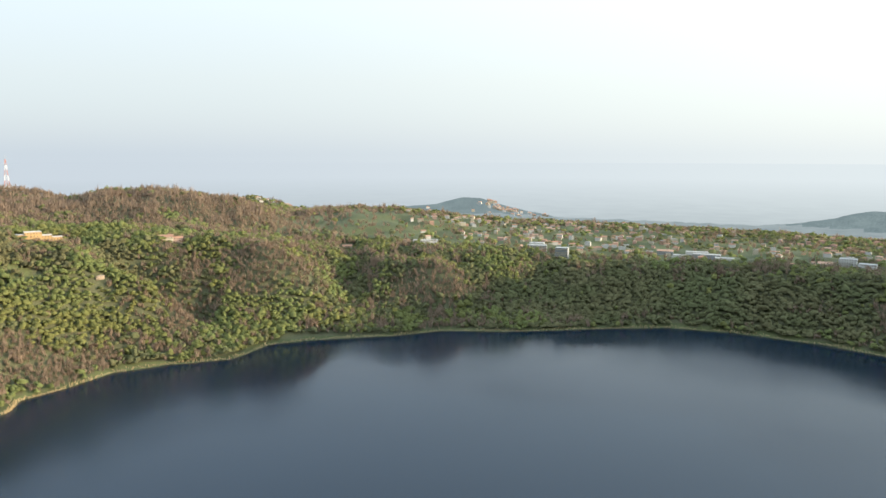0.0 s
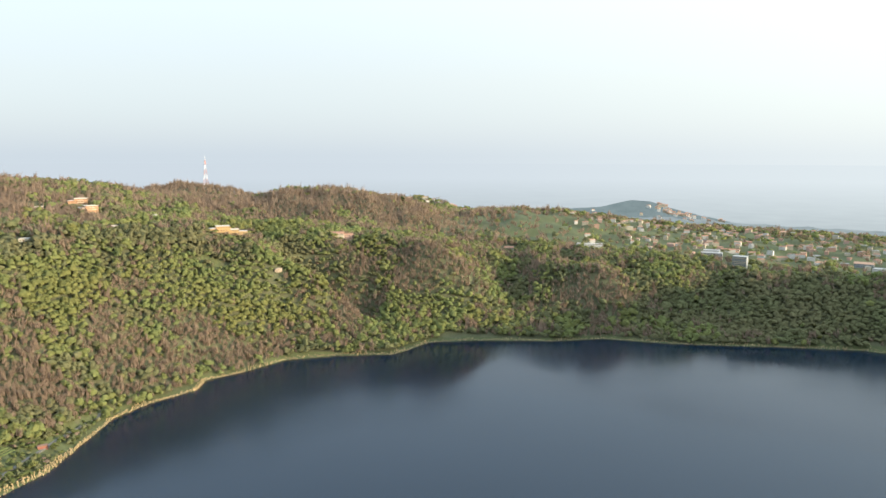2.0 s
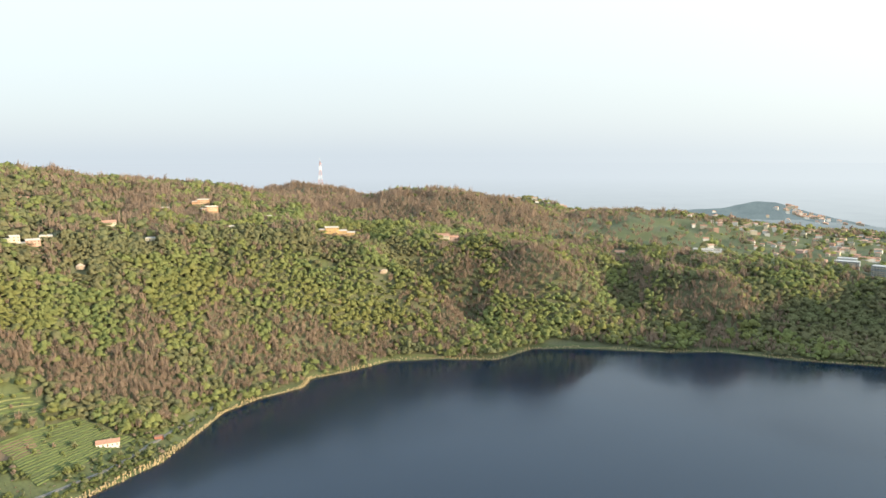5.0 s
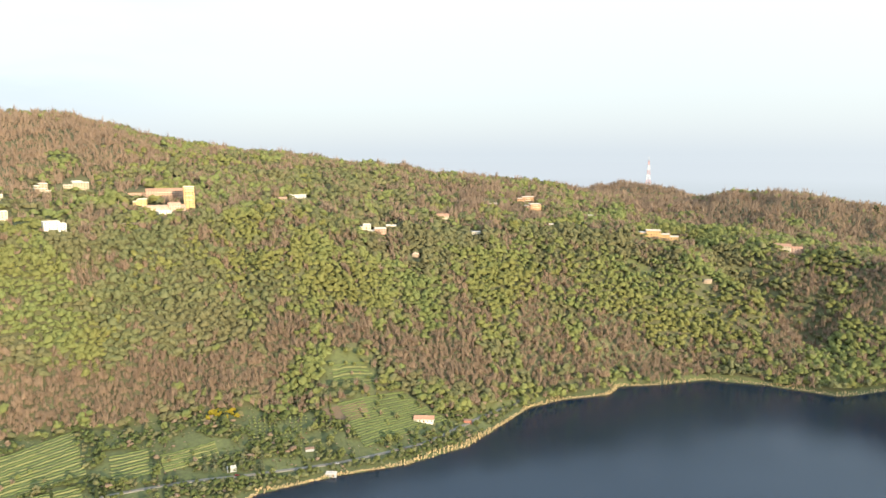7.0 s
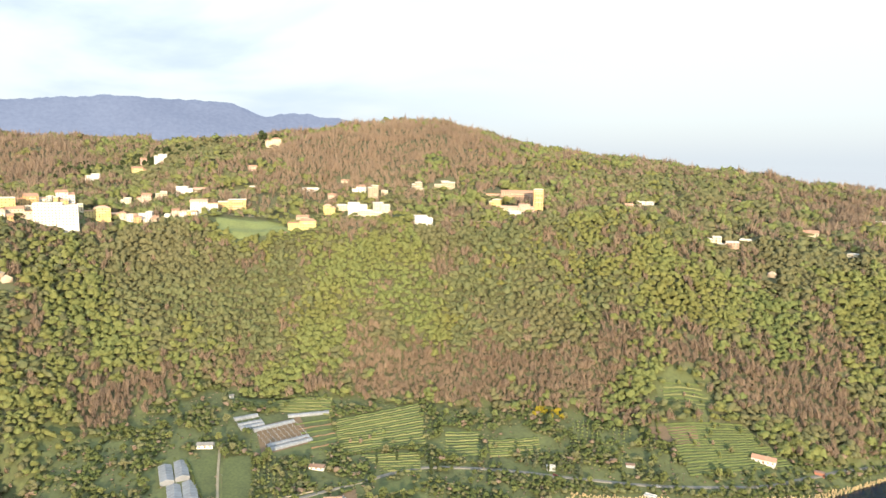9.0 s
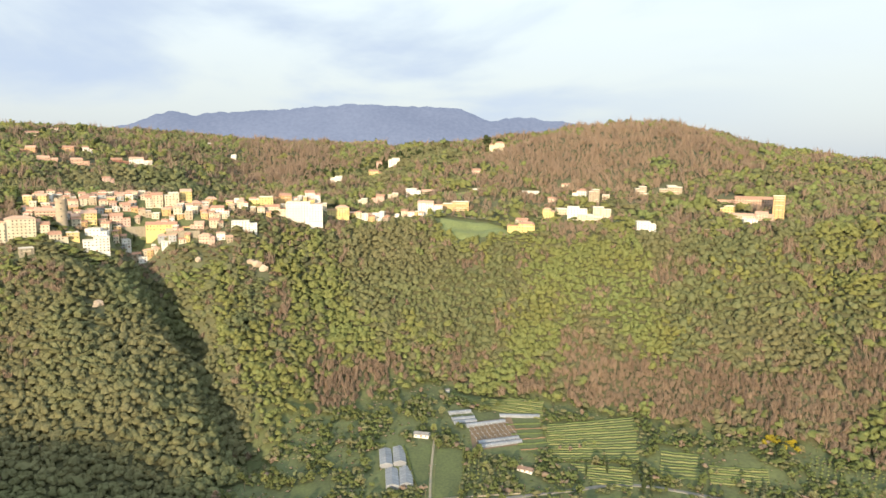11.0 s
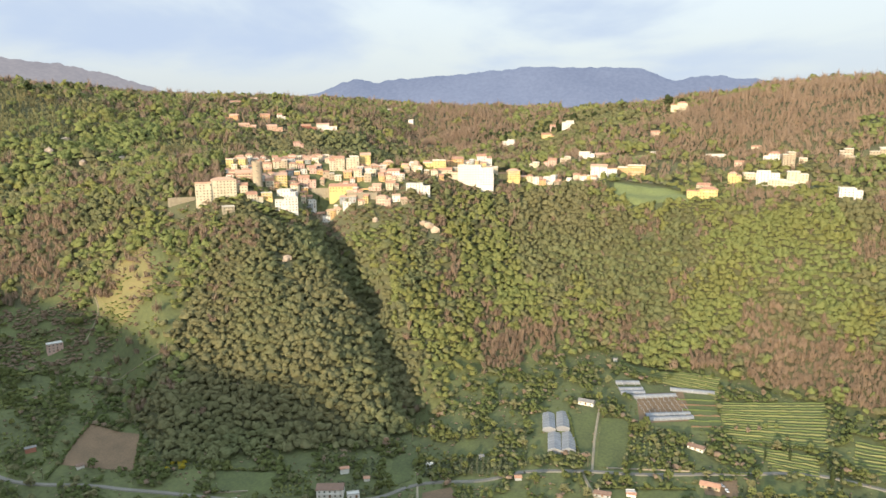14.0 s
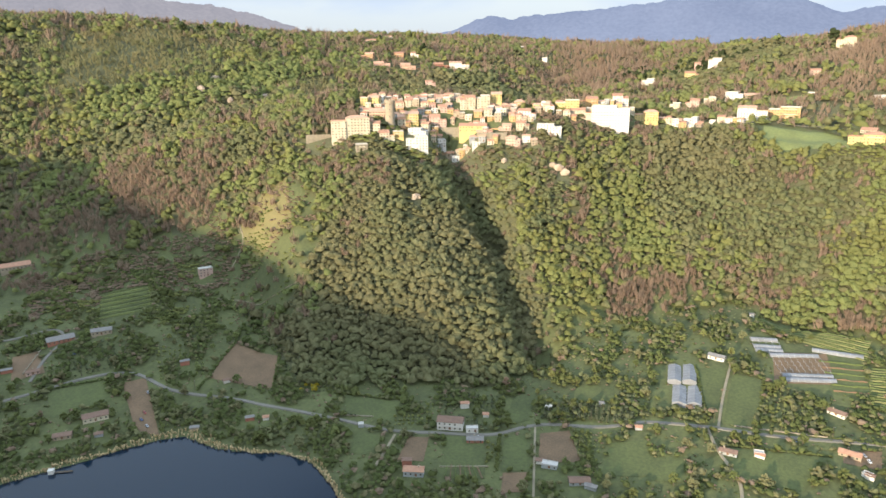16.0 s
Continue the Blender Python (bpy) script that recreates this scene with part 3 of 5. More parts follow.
    """A plastered building: walls, roof, door, windows, chimney. Its front looks at the lake."""
    dep = deep or min(max(7.0, w * r.uniform(0.55, 0.8)), 14.0)
    turn = r.uniform(-16, 16) if w < 28 else r.uniform(-5, 5)
    tile = r.choice([TILE_OLD, TILE_OLD, TIN_ROOF, TILE] if name.startswith("farm") else [TILE, TILE, TILE_PALE])
    rise = 0.6 if roof == "flat" else min(dep * 0.24, 3.2)
    wall_h = max(2.4, h - rise)
    words = {"flat": "under a flat roof", "gable": "under a tiled gable roof", "hip": "under a hipped tile roof"}
    half = math.degrees(w / 2 / d)
    base = [float(land(*place(az + k * half, d))) for k in (-1, 0, 1)]
    d = d + dep / 2
    m = spot(az, d, turn)
    m.translation.z = 0.4 * max(base) + 0.6 * sum(base) / 3
    ob = empty(name, m, label or f"{colour} plastered {name.replace('_', ' ')} {words[roof]} on the slope", name.replace("_", " ").split()[-1], group)
    HOUSE_SPOTS.append((az, d, w / 2, dep))
    split = w > 15 and wall_h > 6 and deep is None          # a lower wing beside the main body
    side = 1 if r.random() < 0.5 else -1
    cut = w / 2 - w * r.uniform(0.28, 0.42) if split else w / 2
    x0, x1 = (-w / 2, cut) if side > 0 else (-cut, w / 2)
    low = wall_h - 3.1 if split else wall_h
    part("wall", data("wall", *boxes((x0, x1, -dep / 2, dep / 2, -14, wall_h), (x0 - 0.08, x1 + 0.08, -dep / 2 - 0.08, dep / 2 + 0.08, -14, 0.6)), WALL[colour]), ob)
    part("roof", roof_mesh(roof, x1 - x0, dep, wall_h, FLAT_ROOF if roof == "flat" else tile), ob, pose((x0 + x1) / 2, 0, 0))
    if split:
        v0, v1 = (x1, w / 2) if side > 0 else (-w / 2, x0)
        front = dep / 2 * r.uniform(0.8, 1.25)
        part("wing", data("wing", *boxes((v0, v1, -front, dep / 2 - 1, -14, low)), WALL[colour]), ob)
        part("roof", roof_mesh("flat" if r.random() < 0.6 else roof, v1 - v0, front + dep / 2 - 1, low, FLAT_ROOF if roof == "flat" else tile), ob, pose((v0 + v1) / 2, (dep / 2 - 1 - front) / 2, 0))
    if windows and roof != "flat" and r.random() < 0.6:
        part("chimney", CHIMNEY, ob, pose((x0 + x1) / 2 + r.uniform(-0.3, 0.3) * (x1 - x0), r.uniform(-0.15, 0.15) * dep, wall_h + rise * 0.8))
    if windows and w > 5:
        floors, cols = max(1, round(wall_h / 3.2)), max(2, int(w / 3.6))
        for f in range(floors):
            z = wall_h * (f + 0.55) / floors
            for c in range(cols):
                x = (c + 0.5) / cols * w - w / 2
                inside = x0 < x < x1
                if not inside and z > low - 1.0:
                    continue
                y = -dep / 2 if inside else -front
                if f == 0 and c == cols // 2:
                    part("door", DOOR, ob, pose(x, y, 0.6))
                elif r.random() < 0.9:
                    part("window", WINDOW, ob, pose(x, y, z))
            for c in range(2):
                if r.random() < 0.35 and not split:
                    part("window", WINDOW, ob, pose(w / 2 * (1 if turn > 0 else -1), (c - 0.5) * dep * 0.5, z, 0, 0, 90))
            if f and w > 11 and d < 1500 and r.random() < 0.55:
                wide = (x1 - x0) * r.uniform(0.4, 0.9)
                part("balcony", data("balcony", *boxes((-wide / 2, wide / 2, -1.5, 0.0, -0.18, 0.0), (-wide / 2, wide / 2, -1.5, -1.4, 0.0, 0.9)), WALL["white" if colour == "white" else "cream"]), ob,
                     pose((x0 + x1) / 2, -dep / 2, z - 1.3), "balcony slab with a plastered parapet")
    return ob


# ---- buildings: bearing, distance, width, height, wall, roof ----
CASTLE_QUARTER = [
    (126.88, 834, 45.6, 26.3, "cream", "hip"),
    (125.21, 841, 22.3, 13.9, "cream", "gable"),
    (125.82, 925, 9.1, 10.7, "yellow", "flat"),
    (125.02, 931, 15.3, 11.5, "yellow", "gable"),
    (121.46, 834, 26.3, 16.6, "white", "flat"),
    (121.37, 852, 22.5, 9.9, "white", "flat"),
    (123.96, 835, 18, 9.7, "cream", "gable"),
    (123.01, 842, 12.5, 8.4, "yellow", "flat"),
    (122.24, 880, 26.1, 16, "yellow", "gable"),
    (125.99, 813, 13.5, 8.1, "stone", "flat"),
    (124.41, 873, 28.8, 13, "salmon", "gable"),
]
TOWN_FRONT = [
    (116.14, 884, 58.3, 10.9, "yellow", "gable"),
    (110.72, 877, 30.3, 12.3, "white", "flat"),
    (113.51, 857, 18.4, 12.7, "pink", "hip"),
    (112.53, 862, 9.9, 9.2, "white", "gable"),
    (106.02, 933, 47.4, 27.5, "white", "flat"),
    (103.39, 982, 30.5, 15.3, "yellow", "hip"),
    (112.88, 880, 15.9, 11.6, "cream", "gable"),
    (114.28, 879, 15.9, 8.7, "pink", "gable"),
    (119.81, 893, 22.1, 14.7, "pink", "gable"),
    (116.19, 928, 16.8, 19.8, "cream", "flat"),
    (115.38, 943, 21.7, 20.1, "yellow", "gable"),
    (113.5, 968, 21, 15, "ochre", "hip"),
    (112.55, 906, 22.3, 13.4, "white", "gable"),
    (117.43, 926, 19.8, 18.3, "cream", "gable"),
]
RIM_EAST = [
    (107.79, 976, 20.8, 14.4, "ochre", "gable"),
    (105.48, 995, 21.1, 16.3, "white", "gable"),
    (109.47, 941, 30.8, 13.9, "yellow", "flat"),
    (108.28, 936, 30.7, 10.7, "cream", "gable"),
    (101.56, 1183, 15.4, 13.5, "cream", "flat"),
    (100.26, 1167, 20.9, 15.2, "pink", "gable"),
    (99.07, 1152, 16.9, 12.2, "cream", "flat"),
    (103.83, 1374, 22.4, 15.7, "white", "flat"),
    (100.68, 1379, 24.7, 12.3, "yellow", "gable"),
    (99.17, 1406, 22.8, 18.3, "white", "flat"),
    (100.29, 1443, 16.4, 11.7, "pink", "gable"),
    (97.35, 1142, 24.2, 11.1, "white", "flat"),
    (96.07, 1147, 26.1, 5.6, "tan", "gable"),
    (90.78, 1377, 29, 17.9, "cream", "hip"),
]
RIM_VILLAS = [
    (92.33, 1244, 14.1, 10.1, "pink", "gable"),
    (92.32, 1158, 8.5, 3.8, "white", "flat"),
    (95.87, 1025, 36.7, 18.4, "white", "gable"),
    (93.79, 1058, 39.6, 17.2, "ochre", "flat"),
    (88.26, 944, 36.9, 13.8, "yellow", "hip"),
    (88.05, 1012, 24.7, 9.9, "cream", "gable"),
    (86.14, 1027, 16.7, 15.8, "yellow", "hip"),
    (84.99, 1046, 22, 8.5, "cream", "flat"),
    (83.87, 1020, 28.1, 19, "white", "flat"),
    (82.87, 1002, 32.5, 12.2, "cream", "flat"),
    (81.95, 1033, 25.1, 15.9, "cream", "flat"),
    (78.41, 958, 24.8, 13.2, "white", "flat"),
    (83.78, 1104, 21.4, 11.6, "white", "hip"),
    (82.68, 1079, 15.7, 21.8, "tan", "flat"),
]
RIM_SOUTH = [
    (81.73, 1089, 10.6, 7, "cream", "flat"),
    (87.76, 1148, 27.9, 4.7, "white", "flat"),
    (85.99, 1099, 12.5, 7.1, "pink", "gable"),
    (84.97, 1164, 13.2, 4.7, "cream", "gable"),
    (79.11, 1124, 16.3, 10.9, "tan", "flat"),
    (76.84, 1125, 33.1, 11, "tan", "flat"),
    (76.64, 1135, 20.4, 7.4, "cream", "flat"),
    (69.1, 1030, 14.3, 32, "ochre", "flat"),
    (71.31, 1093, 80.4, 12.5, "salmon", "gable"),
    (72.6, 1045, 17.1, 11.1, "yellow", "flat"),
    (71.54, 1021, 33.4, 6.7, "cream", "gable"),
    (70.04, 1022, 21.7, 11.7, "pink", "gable"),
    (70.95, 1005, 16.5, 5.8, "white", "flat"),
    (79.01, 1113, 20, 8.2, "tan", "flat"),
]
SLOPE_HOUSES = [
    (62.02, 1098, 11.7, 9, "pink", "gable"),
    (61.17, 1129, 12.9, 6.4, "white", "flat"),
    (60.46, 1135, 11.1, 8.3, "white", "flat"),
    (55.44, 973, 17.5, 7.2, "cream", "flat"),
    (54.37, 967, 23.8, 7.1, "salmon", "flat"),
    (53.26, 998, 14.7, 4.1, "cream", "flat"),
    (54.33, 1263, 14.4, 4.1, "tan", "gable"),
    (49.02, 1050, 18.9, 6.9, "cream", "gable"),
    (46.19, 1005, 11.5, 4.9, "cream", "flat"),
    (42.28, 1279, 29.2, 14.6, "orange", "flat"),
    (41.7, 1215, 27.7, 13.9, "orange", "flat"),
    (45.03, 1231, 18.1, 3, "tan", "flat"),
    (37.17, 1230, 8, 4, "white", "flat"),
    (40.63, 1197, 9.8, 2.9, "white", "flat"),
]
SOUTH_HOUSES = [
    (32.34, 1106, 31.7, 8.4, "ochre", "flat"),
    (30.98, 1109, 31.9, 8.4, "ochre", "flat"),
    (30.44, 1191, 36.1, 7, "ochre", "flat"),
    (21.86, 1197, 15.2, 8.1, "pink", "gable"),
    (22.83, 1189, 24.1, 7, "cream", "gable"),
    (16.23, 1338, 10.1, 5.6, "red", "gable"),
    (15.11, 1420, 8.3, 6, "white", "flat"),
    (1.19, 1351, 34.2, 8, "white", "flat"),
    (1.49, 1397, 51.8, 4.7, "white", "flat"),
    (40.1, 1096, 7.4, 3.7, "white", "flat"),
    (37.09, 1231, 9.3, 5.2, "cream", "flat"),
    (8.19, 1355, 18.3, 4.6, "cream", "gable"),
    (2.77, 1421, 19.2, 6, "tan", "gable"),
]
HILL_HOUSES = [
    (125.84, 1389, 22.7, 12.5, "orange", "gable"),
    (123.65, 1458, 31, 13.1, "orange", "gable"),
    (124.72, 1347, 30.9, 12.1, "salmon", "gable"),
    (122.65, 1350, 28.7, 12.1, "salmon", "gable"),
    (120, 1415, 32.4, 9.3, "red", "gable"),
    (118.61, 1414, 39.3, 13.9, "white", "gable"),
    (120.79, 1239, 16.2, 12.2, "pink", "gable"),
    (113.8, 1718, 16.8, 8.4, "white", "flat"),
    (112.93, 1718, 30.8, 9.8, "pink", "gable"),
    (111.93, 1630, 10.6, 10.6, "white", "flat"),
    (125.67, 1541, 22.7, 7.6, "cream", "gable"),
    (124.32, 1673, 16.4, 8.2, "white", "gable"),
    (122.17, 1464, 16.8, 12, "white", "gable"),
]
GENZANO_SHEDS = [
    (-8.07, 1437, 41.2, 12.1, "grey", "flat"),
    (-8.04, 1473, 32.2, 7.4, "white", "flat"),
    (-10.22, 1329, 24.7, 20.2, "grey", "flat"),
    (-18.48, 1515, 33.1, 10.2, "grey", "gable"),
    (-19.6, 1428, 24, 6, "white", "flat"),
    (-20.95, 1478, 44.7, 7.5, "white", "flat"),
    (-21.7, 1448, 53.6, 7.3, "grey", "flat"),
    (-23.08, 1419, 35.8, 7.2, "white", "flat"),
    (-31.59, 1411, 28.6, 14.3, "white", "flat"),
    (-32.88, 1386, 28.1, 14.1, "white", "flat"),
    (-30.11, 1426, 24.1, 9.6, "white", "gable"),
]
SHELF_SHEDS = [
    (117.66, 486, 20.3, 9.2, "white", "gable"),
    (115.64, 483, 9.2, 4.1, "white", "flat"),
    (116.51, 519, 6.8, 5.3, "white", "gable"),
    (95.71, 624, 14.2, 4.9, "white", "gable"),
    (86.56, 581, 13.0, 3.9, "white", "gable"),
    (93.48, 492, 11.9, 3.7, "grey", "gable"),
    (120.81, 427, 14.4, 5.9, "grey", "gable"),
    (115.29, 469, 12.6, 4, "red", "gable"),
    (141.18, 616, 7.8, 5, "red", "gable"),
    (148.31, 562, 18.8, 6.3, "cream", "gable"),
    (150.19, 693, 23.3, 6.1, "red", "gable"),
    (147.26, 690, 18.3, 6.1, "tan", "gable"),
    (121.51, 439, 6.9, 6, "red", "gable"),
    (108.15, 442, 11.1, 3.4, "grey", "flat"),
]
SHELF_SHEDS_FAR = [
    (139.14, 767, 14.5, 9.3, "pink", "flat"),
    (85.1, 532, 14.3, 3.6, "tan", "gable"),
    (83.51, 515, 5.6, 3.8, "white", "gable"),
    (91.2, 501, 6.5, 3.2, "grey", "flat"),
    (152.56, 869, 29.7, 7.4, "tan", "gable"),
    (105.3, 427, 14.2, 3.8, "grey", "gable"),
    (135.99, 522, 6.9, 3.9, "red", "gable"),
    (50.42, 688, 20.3, 6, "white", "gable"),
    (46.67, 703, 8.5, 3.7, "red", "gable"),
    (60.2, 635, 7.8, 3.4, "grey", "gable"),
    (66.61, 611, 7.6, 4.4, "grey", "flat"),
    (58.39, 601, 9.7, 3.2, "grey", "flat"),
]

GARDEN_SHEDS = [
    (134.6, 520, 4.5, 3.0, "white", "gable"),
    (140.7, 526, 7.0, 3.4, "tan", "gable"),
    (150.8, 549, 13.0, 4.4, "tan", "gable"),
    (148.2, 542, 6.0, 3.0, "grey", "gable"),
    (152.3, 651, 11.0, 4.2, "pink", "gable"),
    (154.0, 664, 9.0, 4.2, "red", "gable"),
    (100.9, 501, 5.0, 2.8, "grey", "gable"),
    (91.1, 499, 6.5, 3.4, "white", "gable"),
    (83.7, 516, 6.0, 3.2, "white", "flat"),
    (104.2, 424, 8.0, 3.2, "grey", "gable"),
    (137.9, 583, 5.5, 2.8, "white", "gable"),
    (126.0, 495, 4.0, 2.6, "grey", "flat"),
    (114.5, 506, 4.5, 2.8, "white", "gable"),
    (108.9, 520, 5.0, 2.8, "grey", "flat"),
    (104.3, 528, 3.6, 3.0, "white", "gable"),
    (93.8, 724, 4.0, 3.0, "white", "gable"),
    (109.0, 447, 7.0, 3.0, "white", "gable"),
]

GARDEN = {"grey": "grey tin garden shed beside the field", "red": "small red-roofed garden cottage among trees", "white": "small white farm building beside the road", "tan": "brown wooden farm shed beside the lane",
          "cream": "cream lakeside building with tiled roof", "pink": "pink farmhouse alone on the meadow"}


def build_houses():
    r = random.Random(5)
    for rows, group in ((CASTLE_QUARTER, "houses of the hill town"), (TOWN_FRONT, "houses of the hill town"), (RIM_EAST, "villas along the rim"), (RIM_VILLAS, "villas along the rim"),
                        (RIM_SOUTH, "villas along the rim"), (SLOPE_HOUSES, "houses on the wooded slope"), (SOUTH_HOUSES, "houses on the southern rim"), (HILL_HOUSES, "houses on the upper hill")):
        for row in rows:
            name = "villa" if group.startswith("villas") else "apartment_building" if row[2] > 27 else "house"
            house(*row, r, name, group)
    for row in GENZANO_SHEDS:
        house(*row, r, "warehouse", "buildings of the far town", deep=18, windows=row[3] > 9)
    for row in SHELF_SHEDS + SHELF_SHEDS_FAR + GARDEN_SHEDS:
        house(*row, r, "farm_shed" if row[2] < 16 else "farmhouse", "farm buildings by the lake", deep=max(4.0, row[2] * 0.5), windows=row[2] > 9, label=GARDEN[row[4]])


def build_old_town():
    """The packed houses between the landmarks, terrace over terrace."""
    r = random.Random(9)
    tones = ["cream", "cream", "cream", "yellow", "ochre", "pink", "white", "white", "cream", "tan", "tan", "grey"]
    for d, a0, a1 in ((862, 111.6, 120.5), (874, 111.2, 125.2), (886, 112.2, 126.0), (898, 112.2, 126.2), (910, 112.6, 126.2), (922, 113.0, 126.0), (934, 113.2, 126.0), (946, 113.4, 125.6), (958, 114.0, 125.2), (970, 115, 123.5), (955, 105.2, 110.6), (985, 104.0, 109.0), (925, 108.0, 112.2), (940, 107.0, 112.4), (1000, 99.5, 104.0), (1012, 96.5, 101.0)):
        az = a0 + r.uniform(0, 0.6)
        while az < a1:
            w = r.uniform(5.2, 10.5)
            step = math.degrees((w + r.uniform(0, 3.0)) / d)
            free = all(abs(az - q[0]) * math.radians(1) * d > q[2] + w / 2 - 1.5 or abs(d - q[1] + 4) > 7.5 for q in HOUSE_SPOTS)
            if free and r.random() < 0.92:
                house(az, d + r.uniform(-4, 4), w, r.uniform(5.5, 11.5), r.choice(tones), r.choice(["gable", "gable", "hip", "flat"]), r, "town_house", "houses of the hill town", deep=r.uniform(7, 9.5))
            az += step


def build_far_town():
    """The low town on the far rim and the village on its hill in the plain."""
    r = random.Random(12)
    tones = ["cream", "white", "cream", "white", "salmon", "pink", "cream", "white"]
    made = 0
    while made < 295:
        az, d = r.uniform(-37, 3.5), r.uniform(1380, 2200)
        if r.random() < 0.6 and not (-20 < az < -1 and 1480 < d < 2050):
            continue
        if any(abs(az - q[0]) * 0.0175 * d < q[2] + 8 and abs(d - q[1]) < 16 for q in HOUSE_SPOTS):
            continue
        w = r.uniform(7, 15)
        house(az, d, w, r.uniform(5.5, 10), r.choice(tones), r.choice(["gable", "gable", "hip", "flat"]), r, "suburb_house", "houses of the far town", windows=False)
        made += 1
    for k in range(22):
        house(r.uniform(9.5, 21), r.uniform(2230, 2340), r.uniform(9, 16), r.uniform(6, 9), r.choice(tones), "gable", r, "suburb_house", "houses of the far town", windows=False)
    for k in range(46):
        az, d = (r.uniform(-6.2, -3.6), r.uniform(3330, 3480)) if k < 26 else (r.uniform(-9, 4), r.uniform(3200, 3450))
        house(az, d, r.uniform(12, 22), r.uniform(9, 15), r.choice(["cream", "tan", "white", "cream"]), "gable", r, "village_house", "houses of the village on the far hill", windows=False)


def build_castle_tower():
    ob = empty("castle_tower", spot(123.67, 862), "round tan stone castle tower above the town roofs", "tower", "houses of the hill town")
    n, R, H = 24, 5.8, 31
    ring = lambda rad, z: [(rad * math.cos(6.2832 * k / n), rad * math.sin(6.2832 * k / n), z) for k in range(n)]
    levels = [ring(R * 1.12, -8), ring(R * 1.05, 3), ring(R, 8), ring(R, H - 4), ring(R * 1.1, H - 3), ring(R * 1.1, H), ring(R * 0.9, H), ring(R * 0.9, H - 1.2)]
    V = [v for lv in levels for v in lv]
    F = [(a * n + k, a * n + (k + 1) % n, (a + 1) * n + (k + 1) % n, (a + 1) * n + k) for a in range(len(levels) - 1) for k in range(n)]
    F.append(tuple(range((len(levels) - 1) * n, len(levels) * n)))
    part("shaft", data("shaft", V, F, WALL["tan"]), ob)
    for k in range(0, n, 3):
        a = 6.2832 * (k + 0.5) / n
        part("merlon", data("merlon", *boxes((-0.7, 0.7, -0.35, 0.35, 0, 1.3)), WALL["tan"]), ob, pose(R * math.cos(a), R * math.sin(a), H, 0, 0, math.degrees(a) + 90))
    for z in (12, 20, 26):
        part("window", WINDOW, ob, pose(0, -R * 1.0, z))
    for az, d, w, h in ((129.51, 852, 30, 6), (118.92, 893, 40, 8), (115.29, 867, 36, 6)):
        wall = empty("terrace_wall", spot(az, d), "tan stone retaining wall below the town", "wall", "walls below the town")
        part("masonry", data("masonry", *boxes((-w / 2, w / 2, -0.8, 0.8, -8, h), (-w / 2, w / 2, -1.0, 1.0, h, h + 0.5)), WALL["stone"]), wall)
        for k in range(int(w / 5)):
            part("buttress", data("buttress", *boxes((-0.6, 0.6, -0.7, 0.1, -8, h * 0.8)), WALL["stone"]), wall, pose(-w / 2 + 2.5 + 5 * k, -0.8, 0))
        HOUSE_SPOTS.append((az, d, w / 2, 4))


def build_radio_mast():
    ob = empty("radio_mast", spot(32.82, 2130), "tall red and white lattice radio mast on the hilltop", "mast")
    H, B = 84.0, 6.5
    for k in range(6):
        z0, z1 = H * k / 6, H * (k + 1) / 6
        b0, b1 = B * (1 - z0 / H) + 0.7, B * (1 - z1 / H) + 0.7
        bars = []
        for sx, sy in ((-1, -1), (1, -1), (1, 1), (-1, 1)):
            nx, ny = -sy, sx
            bars += [((sx * b0, sy * b0, z0), (sx * b1, sy * b1, z1), 0.42), ((sx * b0, sy * b0, z0), (nx * b1, ny * b1, z1), 0.24), ((sx * b1, sy * b1, z1), (nx * b0, ny * b0, z0), 0.24),
                     ((sx * b1, sy * b1, z1), (nx * b1, ny * b1, z1), 0.24)]
        pieces = []
        for p, q, w in bars:
            p, q = Vector(p), Vector(q)
            m = Matrix.Translation(p) @ (q - p).to_track_quat("Z", "Y").to_matrix().to_4x4()
            pieces.append(([m @ Vector(v) for v in box(-w, w, -w, w, 0, (q - p).length)], BOX_FACES))
        part("lattice_section", data("lattice_section", *join(*pieces), MAST_RED if k % 2 else MAST_WHITE), ob)
    part("antenna", data("antenna", *boxes((-0.3, 0.3, -0.3, 0.3, H, H + 12), (-1.4, 1.4, -0.2, 0.2, H - 8, H - 5), (-1.6, 1.6, -0.2, 0.2, H - 20, H - 16)), MAST_WHITE), ob)
    house(32.9, 2118, 14, 5, "white", "flat", random.Random(2), "equipment_hut", "", deep=8, windows=False, label="small white equipment hut below the radio mast")


# ---- fields, roads and greenhouses on the shelf ----
def draped(corners, n, m, lift):
    """Grid over a quadrilateral of (bearing, distance) corners, laid on the ground."""
    c = np.array([place(a, d) for a, d in corners])
    u, v = np.meshgrid(np.linspace(0, 1, n + 1), np.linspace(0, 1, m + 1), indexing="ij")
    p = c[0] * ((1 - u) * (1 - v))[..., None] + c[1] * (u * (1 - v))[..., None] + c[2] * (u * v)[..., None] + c[3] * ((1 - u) * v)[..., None]
    z = land(p[..., 0], p[..., 1]) + lift
    V = np.concatenate([p, z[..., None]], -1).reshape(-1, 3)
    k = m + 1
    F = [(i * k + j, (i + 1) * k + j, (i + 1) * k + j + 1, i * k + j + 1) for i in range(n) for j in range(m)]
    return V, F


OPEN_GROUND = []       # quads of plan points that stay free of trees


def field(corners, mat, label, name="field"):
    V, F = draped(corners, 14, 10, 0.35)
    V2 = np.concatenate([V, V - [0, 0, 0.8]])
    ob = new(name, data(name, V2, F, mat, True))
    tagged(ob, label, "field")
    OPEN_GROUND.append([place(a, d) for a, d in corners])
    return ob


